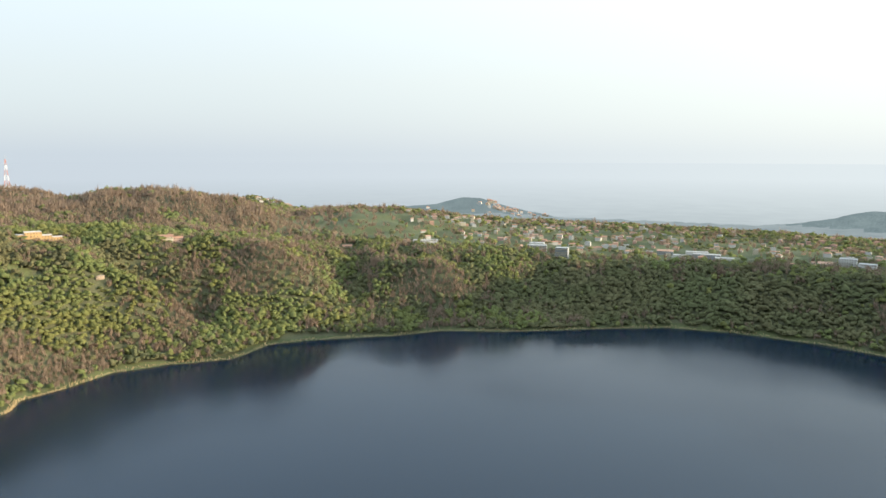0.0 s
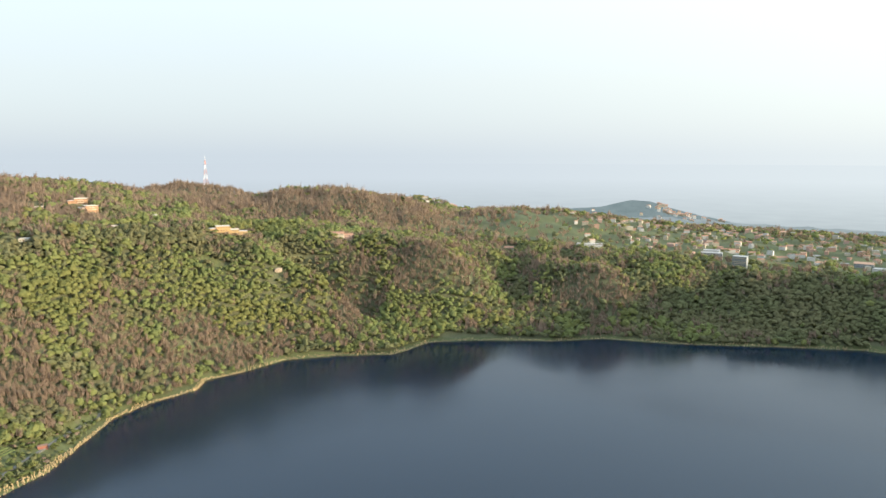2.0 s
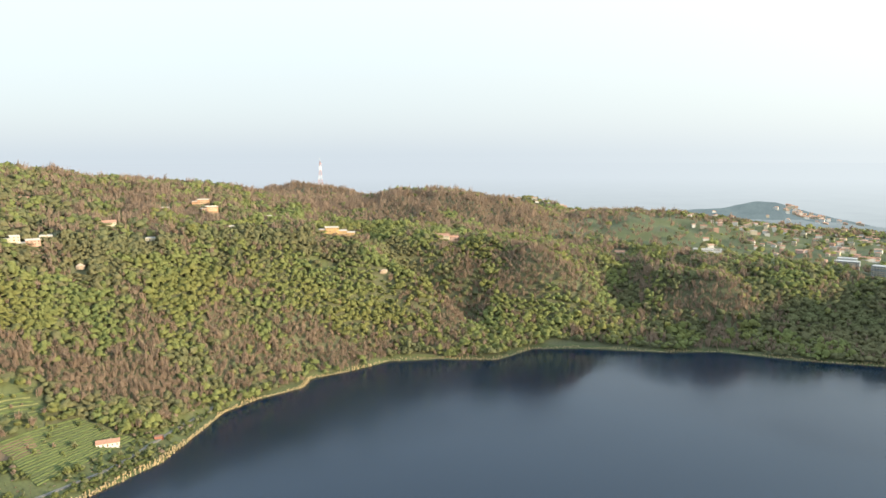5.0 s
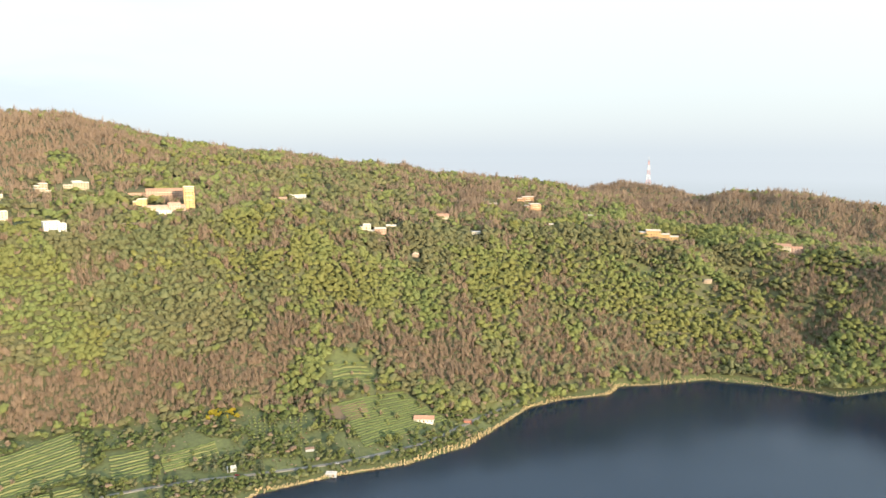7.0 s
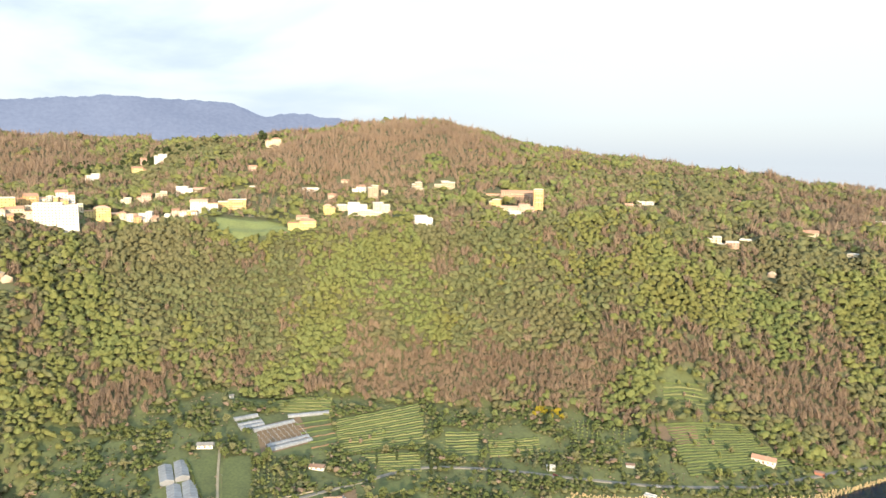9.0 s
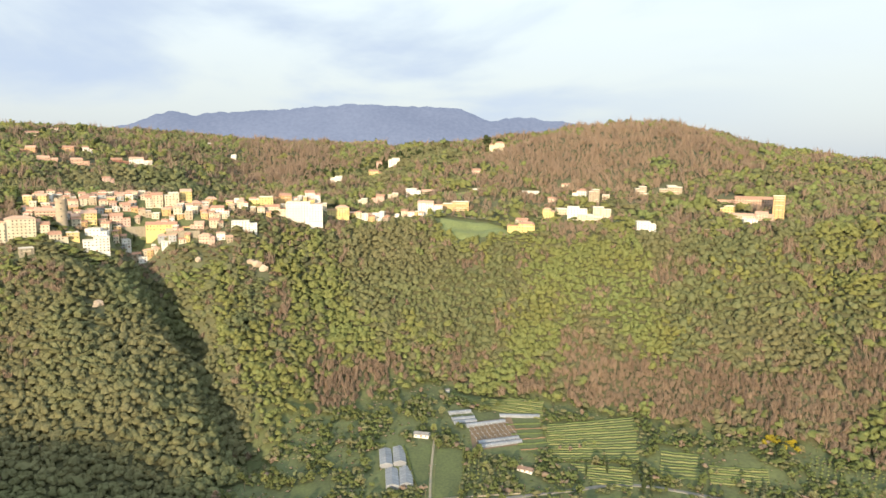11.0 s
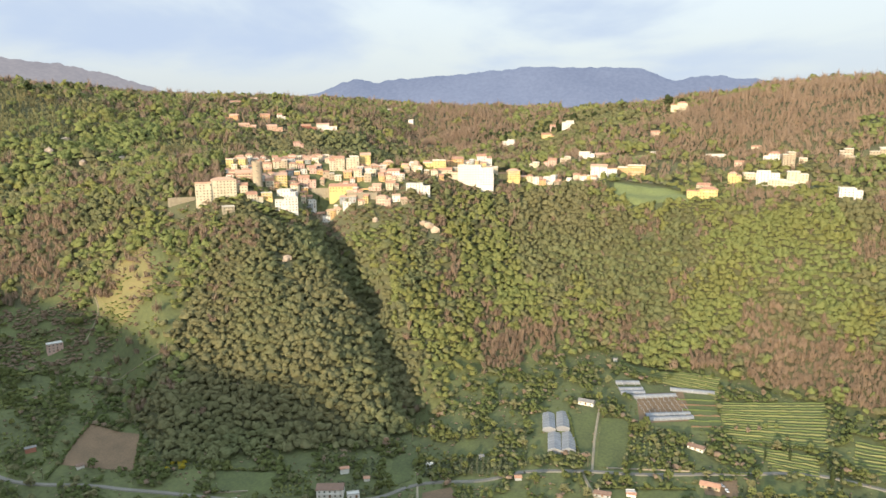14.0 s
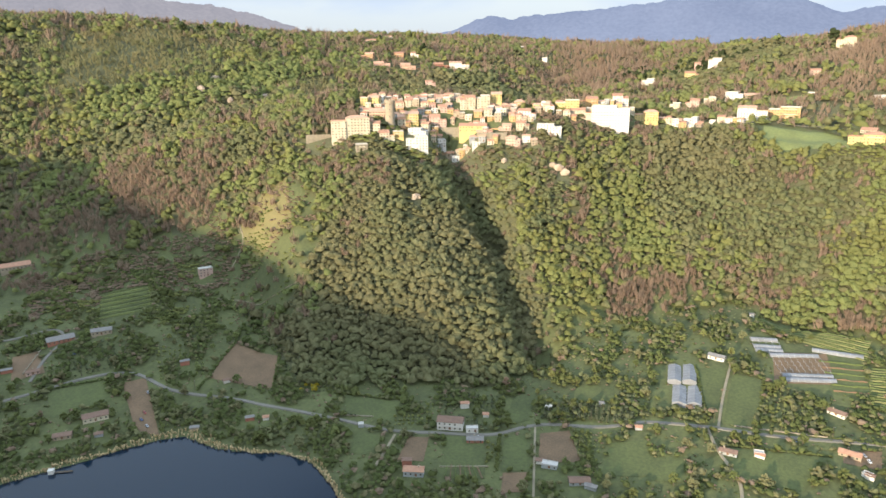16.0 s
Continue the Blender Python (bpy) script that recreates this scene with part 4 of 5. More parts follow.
def vineyard(corners, rows, label, mats=(VINE, BANK), turned=False):
    """A terraced plot: soil and one raised strip a row."""
    x, y = place(*corners[0])
    ob = empty("vineyard", pose(x, y, float(land(x, y))), label, "vineyard", "terraced plots by the lake")
    inv = ob.matrix_world.inverted()
    V, F = draped(corners, 16, 12, 0.3)
    part("soil", data("soil", [inv @ Vector(v) for v in V], F, LAWN, True), ob)
    c = np.array([place(a, d) for a, d in corners])
    if turned:
        c = np.roll(c, 1, axis=0)
    r = random.Random(rows)
    for k in range(rows):
        t = (k + 0.5) / rows
        a, b = c[0] * (1 - t) + c[3] * t, c[1] * (1 - t) + c[2] * t
        n = max(4, int(np.hypot(*(b - a)) / 4))
        side = np.array([-(b - a)[1], (b - a)[0]]) / np.hypot(*(b - a))
        V, F = [], []
        ground = land(*(a[:, None] + (b - a)[:, None] * np.linspace(0, 1, n + 1)))
        for i in range(n + 1):
            p = a + (b - a) * i / n
            w, h = 0.6 + r.uniform(-0.25, 0.25), 1.0 + r.uniform(-0.5, 0.6)
            for off, up in ((-w, -0.5), (-w * 0.8, h * 0.8), (0, h), (w * 0.8, h * 0.8), (w, -0.5)):
                q = p + side * off
                V.append(inv @ Vector((q[0], q[1], ground[i] + 0.3 + up)))
            if i:
                F += [((i - 1) * 5 + j, (i - 1) * 5 + j + 1, i * 5 + j + 1, i * 5 + j) for j in range(4)]
        part("vine_hedge", data("vine_hedge", V, F, mats[k % 2]), ob)
    OPEN_GROUND.append([place(a, d) for a, d in corners])


def ribbon(name, nodes, width, mat, label, kind="structure"):
    """A road or path over (bearing, distance) nodes, with shoulders that drop into the ground."""
    p = np.array([place(a, d) for a, d in nodes])
    pts = []
    for i in range(len(p) - 1):
        p0, p1, p2, p3 = p[max(i - 1, 0)], p[i], p[i + 1], p[min(i + 2, len(p) - 1)]
        n = max(2, int(np.hypot(*(p2 - p1)) / 5))
        for t in np.arange(n) / n:
            pts.append(0.5 * (2 * p1 + (p2 - p0) * t + (2 * p0 - 5 * p1 + 4 * p2 - p3) * t * t + (3 * p1 - p0 - 3 * p2 + p3) * t**3))
    pts = np.array(pts + [p[-1]])
    tan = np.gradient(pts, axis=0)
    side = np.stack([-tan[:, 1], tan[:, 0]], -1) / np.hypot(tan[:, 0], tan[:, 1])[:, None]
    V, F = [], []
    ground = land(pts[:, 0], pts[:, 1])
    for i, (q, s) in enumerate(zip(pts, side)):
        z = float(ground[i]) + 0.55
        for off, up in ((-width * 0.62, -0.9), (-width / 2, 0), (0, 0.06), (width / 2, 0), (width * 0.62, -0.9)):
            V.append((*(q + s * off), z + up))
        if i:
            F += [((i - 1) * 5 + j, (i - 1) * 5 + j + 1, i * 5 + j + 1, i * 5 + j) for j in range(4)]
    ob = tagged(new(name, data(name, V, F, mat)), label, "road", kind=kind)
    for a, b in zip(pts[:-1:2], pts[2::2]):
        OPEN_GROUND.append(((a[0] + b[0]) / 2, (a[1] + b[1]) / 2, width * 0.5 + 2.8))
    return ob


def tunnel(az, d, w, length, turn, gable, label, bare=False):
    """A greenhouse: hoops or gable frames, end walls and sheets in bays."""
    ob = empty("greenhouse", spot(az, d, turn), label, "greenhouse", "greenhouses on the shelf")
    h = 3.4 if gable else 2.6
    prof = [(-w / 2, 0), (-w / 2, 1.7), (0, h), (w / 2, 1.7), (w / 2, 0)] if gable else [(w / 2 * math.cos(a), h * math.sin(a)) for a in np.linspace(math.pi, 0, 9)]
    bays = max(3, int(length / 5))
    step = length / bays
    n = len(prof)
    V = [(x, y, z - (2 if z < 0.01 else 0)) for y in (0.1, step - 0.1) for x, z in prof] + [(x * 0.97, y, z - 0.08 - (2 if z < 0.01 else 0)) for y in (0.1, step - 0.1) for x, z in prof]
    F = [(j, j + 1, n + j + 1, n + j) for j in range(n - 1)] + [(2 * n + j + 1, 2 * n + j, 3 * n + j, 3 * n + j + 1) for j in range(n - 1)]
    sheet = data("sheet", V, F, SHEET)
    hoop_v, hoop_f = [], []
    for y in (-0.09, 0.09):
        for s, dz in ((1.02, 0.06), (0.98, -0.1)):
            hoop_v += [(x * s, y, z + dz) for x, z in prof]
    hoop_f = [(a * n + j, a * n + j + 1, b * n + j + 1, b * n + j) for a, b in ((0, 2), (3, 1), (2, 3), (1, 0)) for j in range(n - 1)]
    hoop = data("hoop", hoop_v, hoop_f, FRAME)
    end = data("end_wall", [(x, 0, z - (2 if z < 0.01 else 0)) for x, z in prof] + [(x, 0.15, z - (2 if z < 0.01 else 0)) for x, z in prof], [tuple(range(n)), tuple(range(2 * n - 1, n - 1, -1))], SHEET)
    y0 = -length / 2
    for k in range(bays):
        if not bare:
            part("sheet", sheet, ob, pose(0, y0 + k * step, 0))
    for k in range(bays + 1):
        part("hoop", hoop, ob, pose(0, y0 + k * step, 0))
    if not bare:
        part("end_wall", end, ob, pose(0, y0, 0))
        part("end_wall", end, ob, pose(0, y0 + length - 0.15, 0))
    OPEN_GROUND.append((ob.matrix_world.translation.x, ob.matrix_world.translation.y, length * 0.55))


def build_shelf():
    ribbon("road", [(154.5, 622), (148.7, 626), (145.2, 617), (142.4, 584), (137.9, 561), (134, 538), (127.9, 508), (123.2, 488), (118.4, 482), (113.7, 482), (109.7, 498), (104.1, 499),
                    (100.4, 513), (95.4, 521), (89.9, 533), (83, 563), (77, 592), (67.4, 604), (59.6, 615), (54.8, 630), (50.2, 658), (47.1, 696), (45, 733), (41.7, 792)], 3.4, ASPHALT, "narrow grey country road along the lake")
    ribbon("path", [(94.6, 524), (94.7, 570), (94.6, 620)], 1.9, DIRT, "straight pale dirt track between fields")
    ribbon("path", [(95.4, 518), (94.2, 494), (92.3, 469), (91.7, 450), (91.0, 420)], 2.2, DIRT, "winding pale farm lane")
    ribbon("path", [(109.9, 495), (109.3, 410)], 1.5, DIRT, "straight pale dirt track between plots")
    ribbon("path", [(152.6, 641), (151.5, 671), (150, 701), (150.7, 723), (154, 724)], 2.8, ASPHALT, "grey lane between farm plots")
    ribbon("path", [(138.8, 735), (136, 722), (133.4, 700), (131.6, 684)], 1.3, DIRT, "pale footpath over the grassy slope")
    ribbon("path", [(137.2, 766), (136.0, 790), (136.2, 812), (135.4, 840)], 1.2, DIRT, "narrow path up the lit slope")
    ribbon("road", [(99.5, 985), (97.5, 1000), (95.9, 1018), (92.6, 1036), (89.9, 1030), (86.3, 1004), (82.2, 980), (79.2, 956), (75.1, 952), (71.9, 960), (68.5, 985)], 5.5, DIRT, "pale walled road along the rim below the villas")
    field([(95.0, 1000), (89.8, 1004), (89.2, 932), (94.8, 942)], MEADOW, "bright green meadow falling below the villas")
    field([(95.2, 1150), (92.6, 1152), (92.6, 1122), (95.0, 1124)], MEADOW, "mown green lawn between villas")
    field([(136.2, 820), (132.2, 820), (131.9, 756), (135.6, 760)], DRY_GRASS, "russet dry grass on the sunlit slope")
    OPEN_GROUND.pop()          # scrub grows through it
    field([(137.3, 651), (133.5, 620), (134.0, 566), (139.2, 593)], SOIL, "bare brown ploughed plot beside the wood")
    field([(146.1, 606), (144.3, 607), (143.6, 531), (145.4, 537)], SOIL, "grey-brown gravelled strip down to the water", "parking_strip")
    field([(109.4, 486), (106.8, 491), (105.4, 453), (109.2, 448)], SOIL, "striped brown vegetable plot by the lane")
    field([(112.6, 478), (110.5, 483), (109.9, 439), (112.6, 436)], LAWN, "green crop plot by the lane")
    field([(59.1, 699), (55.5, 711), (55.0, 685), (58.3, 677)], SOIL, "reddish brown tilled plot among terraces")
    field([(97.0, 606), (94.9, 612), (94.9, 535), (96.0, 545)], LAWN, "bright mown meadow beside the greenhouses")
    field([(94.3, 606), (91.8, 606), (92.0, 535), (94.3, 530)], LAWN, "bright meadow beside the dirt track")
    field([(85.6, 538), (83.2, 553), (82.9, 530), (85.4, 524)], SOIL, "bare earth yard with stored goods")
    field([(93.6, 500), (86.5, 525), (87.5, 478), (92.6, 470)], LAWN, "open green pasture by the road")
    field([(103, 480), (100, 490), (99, 450), (103.5, 440)], LAWN, "green plot below the road")
    field([(118, 478), (114.5, 476), (114, 430), (118.5, 428)], LAWN, "green field below the road")
    field([(121.5, 478), (119.6, 476), (120, 445), (122.5, 448)], SOIL, "brown plot behind the shore trees")
    field([(151.5, 618), (147.5, 620), (147, 585), (151.5, 580)], LAWN, "small lawn behind the shore")
    field([(127.5, 545), (122.5, 530), (123, 500), (128, 520)], LAWN, "rough green plot above the road")
    field([(112.2, 540), (110.2, 545), (110.4, 505), (112.6, 495)], LAWN, "long green plot beside the poles")
    field([(106.5, 560), (103.5, 560), (103.2, 536), (107, 534)], LAWN, "open grass plot above the olive grove")
    field([(126.5, 490), (124.0, 480), (124.5, 455), (127, 462)], LAWN, "small green plot near the shore")
    field([(112.4, 434), (110.0, 437), (110.0, 415), (112.4, 412)], SOIL, "narrow brown bed beside the track")
    field([(99.5, 470), (96.5, 478), (96.5, 450), (99.5, 445)], LAWN, "green plot beside the farm lane")
    field([(81.5, 562), (78, 576), (78.5, 555), (81.5, 545)], LAWN, "small green plot below the road")
    field([(70.5, 612), (66, 616), (66, 607), (70.5, 603)], LAWN, "mown strip beside the road")
    field([(153.5, 690), (151.8, 690), (151.5, 650), (153.8, 650)], SOIL, "bare brown plot beside the lane")
    vineyard([(117.9, 440), (114.7, 440), (114.0, 426), (118.1, 425)], 8, "small striped vegetable bed behind the shore", mats=(VINE, SOIL), turned=True)
    ribbon("path", [(122.8, 482), (123.7, 460), (124.7, 439)], 2.0, DIRT, "bare dirt lane down to the shore trees")
    vineyard([(85.5, 668), (78.1, 709), (77.4, 629), (84.4, 607)], 16, "terraced vineyard with pale grass banks")
    vineyard([(93.7, 726), (85.6, 718), (85.5, 676), (90.5, 690)], 10, "green terraced plot above the greenhouses")
    vineyard([(72.1, 645), (67.9, 658), (67.5, 632), (71.8, 617)], 8, "small terraced vineyard by the road")
    vineyard([(83, 606), (77.9, 616), (77.6, 583), (80.4, 580)], 8, "yellow-green vine plot by the road")
    vineyard([(57.9, 707), (52.3, 734), (48.4, 700), (55.5, 640)], 19, "terraced garden plot with hedges and banks", mats=(VINE, LAWN))
    vineyard([(58.3, 761), (55.7, 765), (54.0, 738), (58.0, 729)], 7, "small terraced plot high in the wood")
    vineyard([(88.7, 664), (85.7, 674), (84.8, 622), (87.0, 612)], 6, "brown and green terraced plot", mats=(VINE, SOIL))
    vineyard([(147, 770), (143.5, 765), (143.3, 715), (147.5, 720)], 12, "pale green terraced plot on the slope", mats=(LAWN, MEADOW))
    vineyard([(75.8, 655), (72.8, 660), (72.6, 618), (75.6, 610)], 9, "terraced grass plot by the road")
    field([(91.8, 658), (88.2, 676), (87.1, 627), (91.2, 606)], SOIL, "brown bare soil under greenhouse hoops")
    pale = "pale plastic-covered greenhouse tunnel on the field"
    for az, d in ((98.72, 590), (97.55, 593), (98.05, 557), (96.85, 559)):
        tunnel(az, d, 11.0, 32, 4, True, "grey-blue sheeted gable greenhouse on the meadow")
    bare_words = "bare hoop frame of an uncovered greenhouse tunnel"
    for az, d, turn, w, length, bares in ((92.35, 668, 108, 6.0, 23, (0, 0, 1, 0)), (89.6, 641, 115, 6.0, 41, (0, 0, 1, 1, 1, 1, 0)), (87.5, 680, 98, 6.0, 40, (0,))):
        x0, y0 = place(az, d)
        across = math.radians(az + turn - 90)
        for k, bare in enumerate(bares):
            off = (k - (len(bares) - 1) / 2) * (w + 0.5)
            a, dist = bearing(x0 - math.sin(across) * off, y0 + math.cos(across) * off)
            tunnel(float(a), float(dist), w, length, turn + az - float(a), False, bare_words if bare else pale, bool(bare))


# ---- single trees ----
def clump(r, rad):
    """A small lumpy mass of leaves."""
    bm = bmesh.new()
    bmesh.ops.create_icosphere(bm, subdivisions=1, radius=rad)
    for v in bm.verts:
        v.co *= r.uniform(0.7, 1.25)
    bm.verts.index_update()
    out = [v.co.copy() for v in bm.verts], [tuple(v.index for v in f.verts) for f in bm.faces]
    bm.free()
    return out


def limb(p, q, r0, r1, n=6):
    p, q = Vector(p), Vector(q)
    m = (q - p).to_track_quat("Z", "Y").to_matrix()
    V = [p + m @ Vector((r0 * math.cos(6.2832 * k / n), r0 * math.sin(6.2832 * k / n), 0)) for k in range(n)]
    V += [q + m @ Vector((r1 * math.cos(6.2832 * k / n), r1 * math.sin(6.2832 * k / n), 0)) for k in range(n)]
    return V, [(k, (k + 1) % n, n + (k + 1) % n, n + k) for k in range(n)]


def make_tree(kind, name, mat, label, height, spread, seed):
    """Tapered trunk with limbs under a crown of many clumps."""
    r = random.Random(seed)
    ob = empty(name, Matrix(), label, "tree", "single trees and orchards")
    th = height * (0.12 if kind == "cypress" else 0.35)
    wood = [limb((0, 0, -1), (0, 0, th), height * 0.035, height * 0.022)]
    bits = []
    if kind == "cypress":
        for k in range(26):
            u = (k + 0.5) / 26
            rad = spread * math.sin(math.pi * min(1, 0.12 + u * 0.85)) ** 0.7
            v, f = clump(r, max(0.5, rad * 0.8))
            o = Vector((r.uniform(-0.3, 0.3) * rad, r.uniform(-0.3, 0.3) * rad, height * (0.06 + 0.92 * u)))
            bits.append(([p * 1.0 + o for p in v], f))
        wood.append(limb((0, 0, th), (0, 0, height * 0.8), height * 0.022, 0.05))
    else:
        for k in range(5):
            a = 6.2832 * k / 5 + r.uniform(-0.4, 0.4)
            wood.append(limb((0, 0, th * r.uniform(0.7, 1.0)), (spread * 0.6 * math.cos(a), spread * 0.6 * math.sin(a), height * r.uniform(0.5, 0.75)), height * 0.016, 0.06))
        for k in range(30):
            a, u, z = r.uniform(0, 6.2832), math.sqrt(r.random()), r.random()
            rr = spread * (1 - 0.55 * abs(2 * z - 0.8)) * u
            v, f = clump(r, spread * r.uniform(0.20, 0.36))
            o = Vector((rr * math.cos(a), rr * math.sin(a), height * (0.32 + 0.62 * z)))
            bits.append(([p + o for p in v], f))
    part("trunk", data("trunk", *join(*wood), BARK), ob)
    crown = data("crown", *join(*bits), mat)
    crown.attributes.new("tone", "FLOAT", "FACE").data.foreach_set("value", np.full(len(crown.polygons), r.uniform(0.3, 0.7), np.float32))
    part("crown", crown, ob)
    return ob


def clear_of_ground(x, y):
    """Whether a plan point lies outside the open plots, roads and buildings."""
    for q in OPEN_GROUND:
        if len(q) == 3 and isinstance(q[2], float):
            if (x - q[0]) ** 2 + (y - q[1]) ** 2 < q[2] ** 2:
                return False
        else:
            inside = False
            for (ax, ay), (bx, by) in zip(q, q[1:] + q[:1]):
                if (ay > y) != (by > y) and x < (bx - ax) * (y - ay) / (by - ay + 1e-9) + ax:
                    inside = not inside
            if inside:
                return False
    az, d = bearing(x, y)
    for a, dist, half, dep in HOUSE_SPOTS:
        if abs(az - a) * 0.01745 * d < half + 2.5 and dist - 14 < d < dist + dep:
            return False
    return True


def build_single_trees():
    r = random.Random(31)
    protos = [make_tree("round", "deciduous_tree", HEDGE_LEAF, "fresh green tree on the lake shelf", 8.5, 3.6, 1), make_tree("round", "deciduous_tree", OAK_LEAF, "dark green tree on the lake shelf", 8, 3.8, 2),
              make_tree("round", "deciduous_tree", GREEN_LEAF, "bushy bright green tree by a plot", 6.5, 3.4, 3), make_tree("round", "deciduous_tree", BARE_TWIG, "brown leafless tree on the lake shelf", 8, 3.0, 4),
              make_tree("round", "olive_tree", OLIVE_LEAF, "small grey-green olive tree in a grove", 4.0, 2.1, 5), make_tree("cypress", "cypress_tree", PINE_LEAF, "slim dark cypress beside the road", 14, 1.8, 6),
              make_tree("round", "broom_bush", BLOOM, "yellow flowering broom bush at the wood's edge", 4.0, 2.8, 7), make_tree("round", "pine_tree", PINE_LEAF, "dark umbrella pine on the skyline", 17, 7.5, 8)]
    used = [False] * len(protos)

    def put(k, az, d, size):
        x, y = place(az, d)
        m = pose(x, y, float(land(x, y)), 0, 0, r.uniform(0, 360)) @ Matrix.Diagonal((size, size, size * r.uniform(0.9, 1.15), 1))
        if not used[k]:
            used[k] = True
            protos[k].matrix_basis = m
        else:
            protos_copy = copy_thing(protos[k], m)
            protos_copy.scale = m.to_scale()

    made = 0
    while made < 285:
        az, d = r.uniform(44, 158), r.uniform(395, 770)
        x, y = place(az, d)
        foot = float(np.interp(az, [q[0] for q in FOOT], [q[1] for q in FOOT]))
        if d > foot + 8 or float(shore_distance(x, y)) < 8 or not clear_of_ground(x, y):
            continue
        k = r.choices([0, 1, 2, 3], [5, 3, 3, 0.7])[0]
        put(k, az, d, r.uniform(0.55, 1.15))
        made += 1
    for i in range(16):
        for j in range(4):
            put(4, 101.6 + i * 0.5 + r.uniform(-0.08, 0.08), 507 + j * 6.0 + r.uniform(-1, 1), r.uniform(0.8, 1.1))
    for i in range(7):
        for j in range(4):
            put(4, 64.2 + i * 0.75 + r.uniform(-0.1, 0.1), 612 + j * 7 + r.uniform(-1, 1), r.uniform(0.9, 1.3))
    for a0, a1, d0, d1, count in ((49.5, 57, 655, 722, 30), (78, 85, 625, 690, 9), (86, 92, 690, 720, 8), (68, 72, 625, 650, 5), (54.5, 58, 732, 760, 6)):
        for i in range(count):
            put(r.choice([0, 1, 2, 2, 3]), r.uniform(a0, a1), r.uniform(d0, d1), r.uniform(0.35, 0.75))
    for az, d, size in ((76.75, 581, 1.2), (76.2, 590, 0.9), (79.8, 600, 0.8), (81.5, 590, 0.7), (126.0, 800, 0.9), (125.3, 803, 0.7), (127.0, 796, 0.8), (66.8, 610, 0.7), (110.0, 868, 0.8), (104.2, 905, 0.7)):
        put(5, az, d, size)
    for i in range(14):
        put(6, 67.2 + r.uniform(-1.2, 1.2), 697 + r.uniform(-8, 8), r.uniform(0.7, 1.3))
    for i in range(8):
        put(6, 131.0 + r.uniform(-1.0, 1.0), 557 + r.uniform(-5, 5), r.uniform(0.7, 1.0))
    for i in range(90):
        put(7, r.uniform(96, 107), r.uniform(1390, 1520), r.uniform(0.55, 0.85))
    for i in range(26):
        put(7, r.uniform(117, 141), r.uniform(1480, 1600), r.uniform(0.5, 0.8))
    for i in range(22):
        put(r.choice([0, 2, 5]), r.uniform(111, 127), r.uniform(838, 960), r.uniform(0.5, 0.9))
    for az, d, size in ((91.6, 1400, 1.4), (90.6, 1410, 1.1), (139.6, 1400, 1.2), (138.4, 1420, 1.0), (125.0, 1560, 1.1), (121.5, 1500, 1.0), (20.0, 1590, 0.8), (17.2, 1590, 0.9)):
        put(7, az, d, size)


# ---- woods ----
def crown_shapes(kind, count, seed, sprays=46, leaf=1.0):
    """Crowns: a lumpy dome of leaf masses beset with sprays of leaves, or a low thicket with upright twigs; each a vertex and face array and the number of dome faces."""
    r = random.Random(seed)
    out = []
    for _ in range(count):
        lumps = [Vector((r.gauss(0, 1), r.gauss(0, 1), r.gauss(0.35, 0.7))).normalized() for _ in range(6)]
        swell = lambda n: 0.60 + 0.50 * max(max(0.0, n.dot(q)) ** 5 for q in lumps)
        low = 0.45 if kind == "bare" else 1.0
        around, up = (6, 2) if kind == "bare" or sprays < 11 else (8, 3) if sprays > 26 else (6, 3)
        V, F = [], []
        for i in range(up):
            for j in range(around):
                el, a = -0.25 + 1.6 * i / up + r.uniform(-0.08, 0.08), 6.2832 * (j + 0.5 * (i % 2) + r.uniform(-0.2, 0.2)) / around
                n = Vector((math.cos(a) * math.cos(el), math.sin(a) * math.cos(el), math.sin(el)))
                V.append(tuple(n * swell(n) * r.uniform(0.86, 1.12) * low))
                if i:
                    k, m = i * around + j, i * around + (j + 1) % around
                    F += [[k - around, m - around, k], [m - around, m, k]]
        V.append((0.0, 0.0, swell(Vector((0, 0, 1))) * low))
        F += [[(up - 1) * around + j, (up - 1) * around + (j + 1) % around, len(V) - 1] for j in range(around)]
        dome = len(F)
        for _ in range(sprays):
            n = Vector((r.gauss(0, 1), r.gauss(0, 1), r.gauss(0.45, 0.8))).normalized()
            if n.z < -0.2:
                n.z = -n.z
            face = (n + Vector((r.gauss(0, 0.35), r.gauss(0, 0.35), r.gauss(0.1, 0.35)))).normalized()
            s = r.uniform(0.16, 0.36) * leaf
            if kind == "bare":          # twigs stand up like brooms
                p = n * swell(n) * r.uniform(0.55, 1.0)
                u = Vector((r.gauss(0, 0.16) + n.x * 0.25, r.gauss(0, 0.16) + n.y * 0.25, 1)).normalized()
                w = u.cross(face).normalized()
                tri = [p - u * s * 1.6 - w * s * 0.30, p - u * s * 1.6 + w * s * 0.30, p + u * s * 1.9]
            else:
                p = n * swell(n) * r.uniform(0.96, 1.08)
                u = face.cross(Vector((r.gauss(0, 1), r.gauss(0, 1), r.gauss(0, 1)))).normalized()
                w = face.cross(u)
                tri = [p + u * s * 1.1, p - u * s * 0.6 + w * s, p - u * s * 0.6 - w * s]
            k = len(V)
            V += [tuple(q) for q in tri]
            F.append([k, k + 1, k + 2])
        out.append((np.array(V), np.array(F), dome))
    return out


def scatter(az0, az1, d0, d1, step, seed):
    """Jittered points in a sector of the land."""
    r = np.random.RandomState(seed)
    rows = []
    for d in np.arange(d0, d1, step):
        n = int(np.radians(az1 - az0) * d / step)
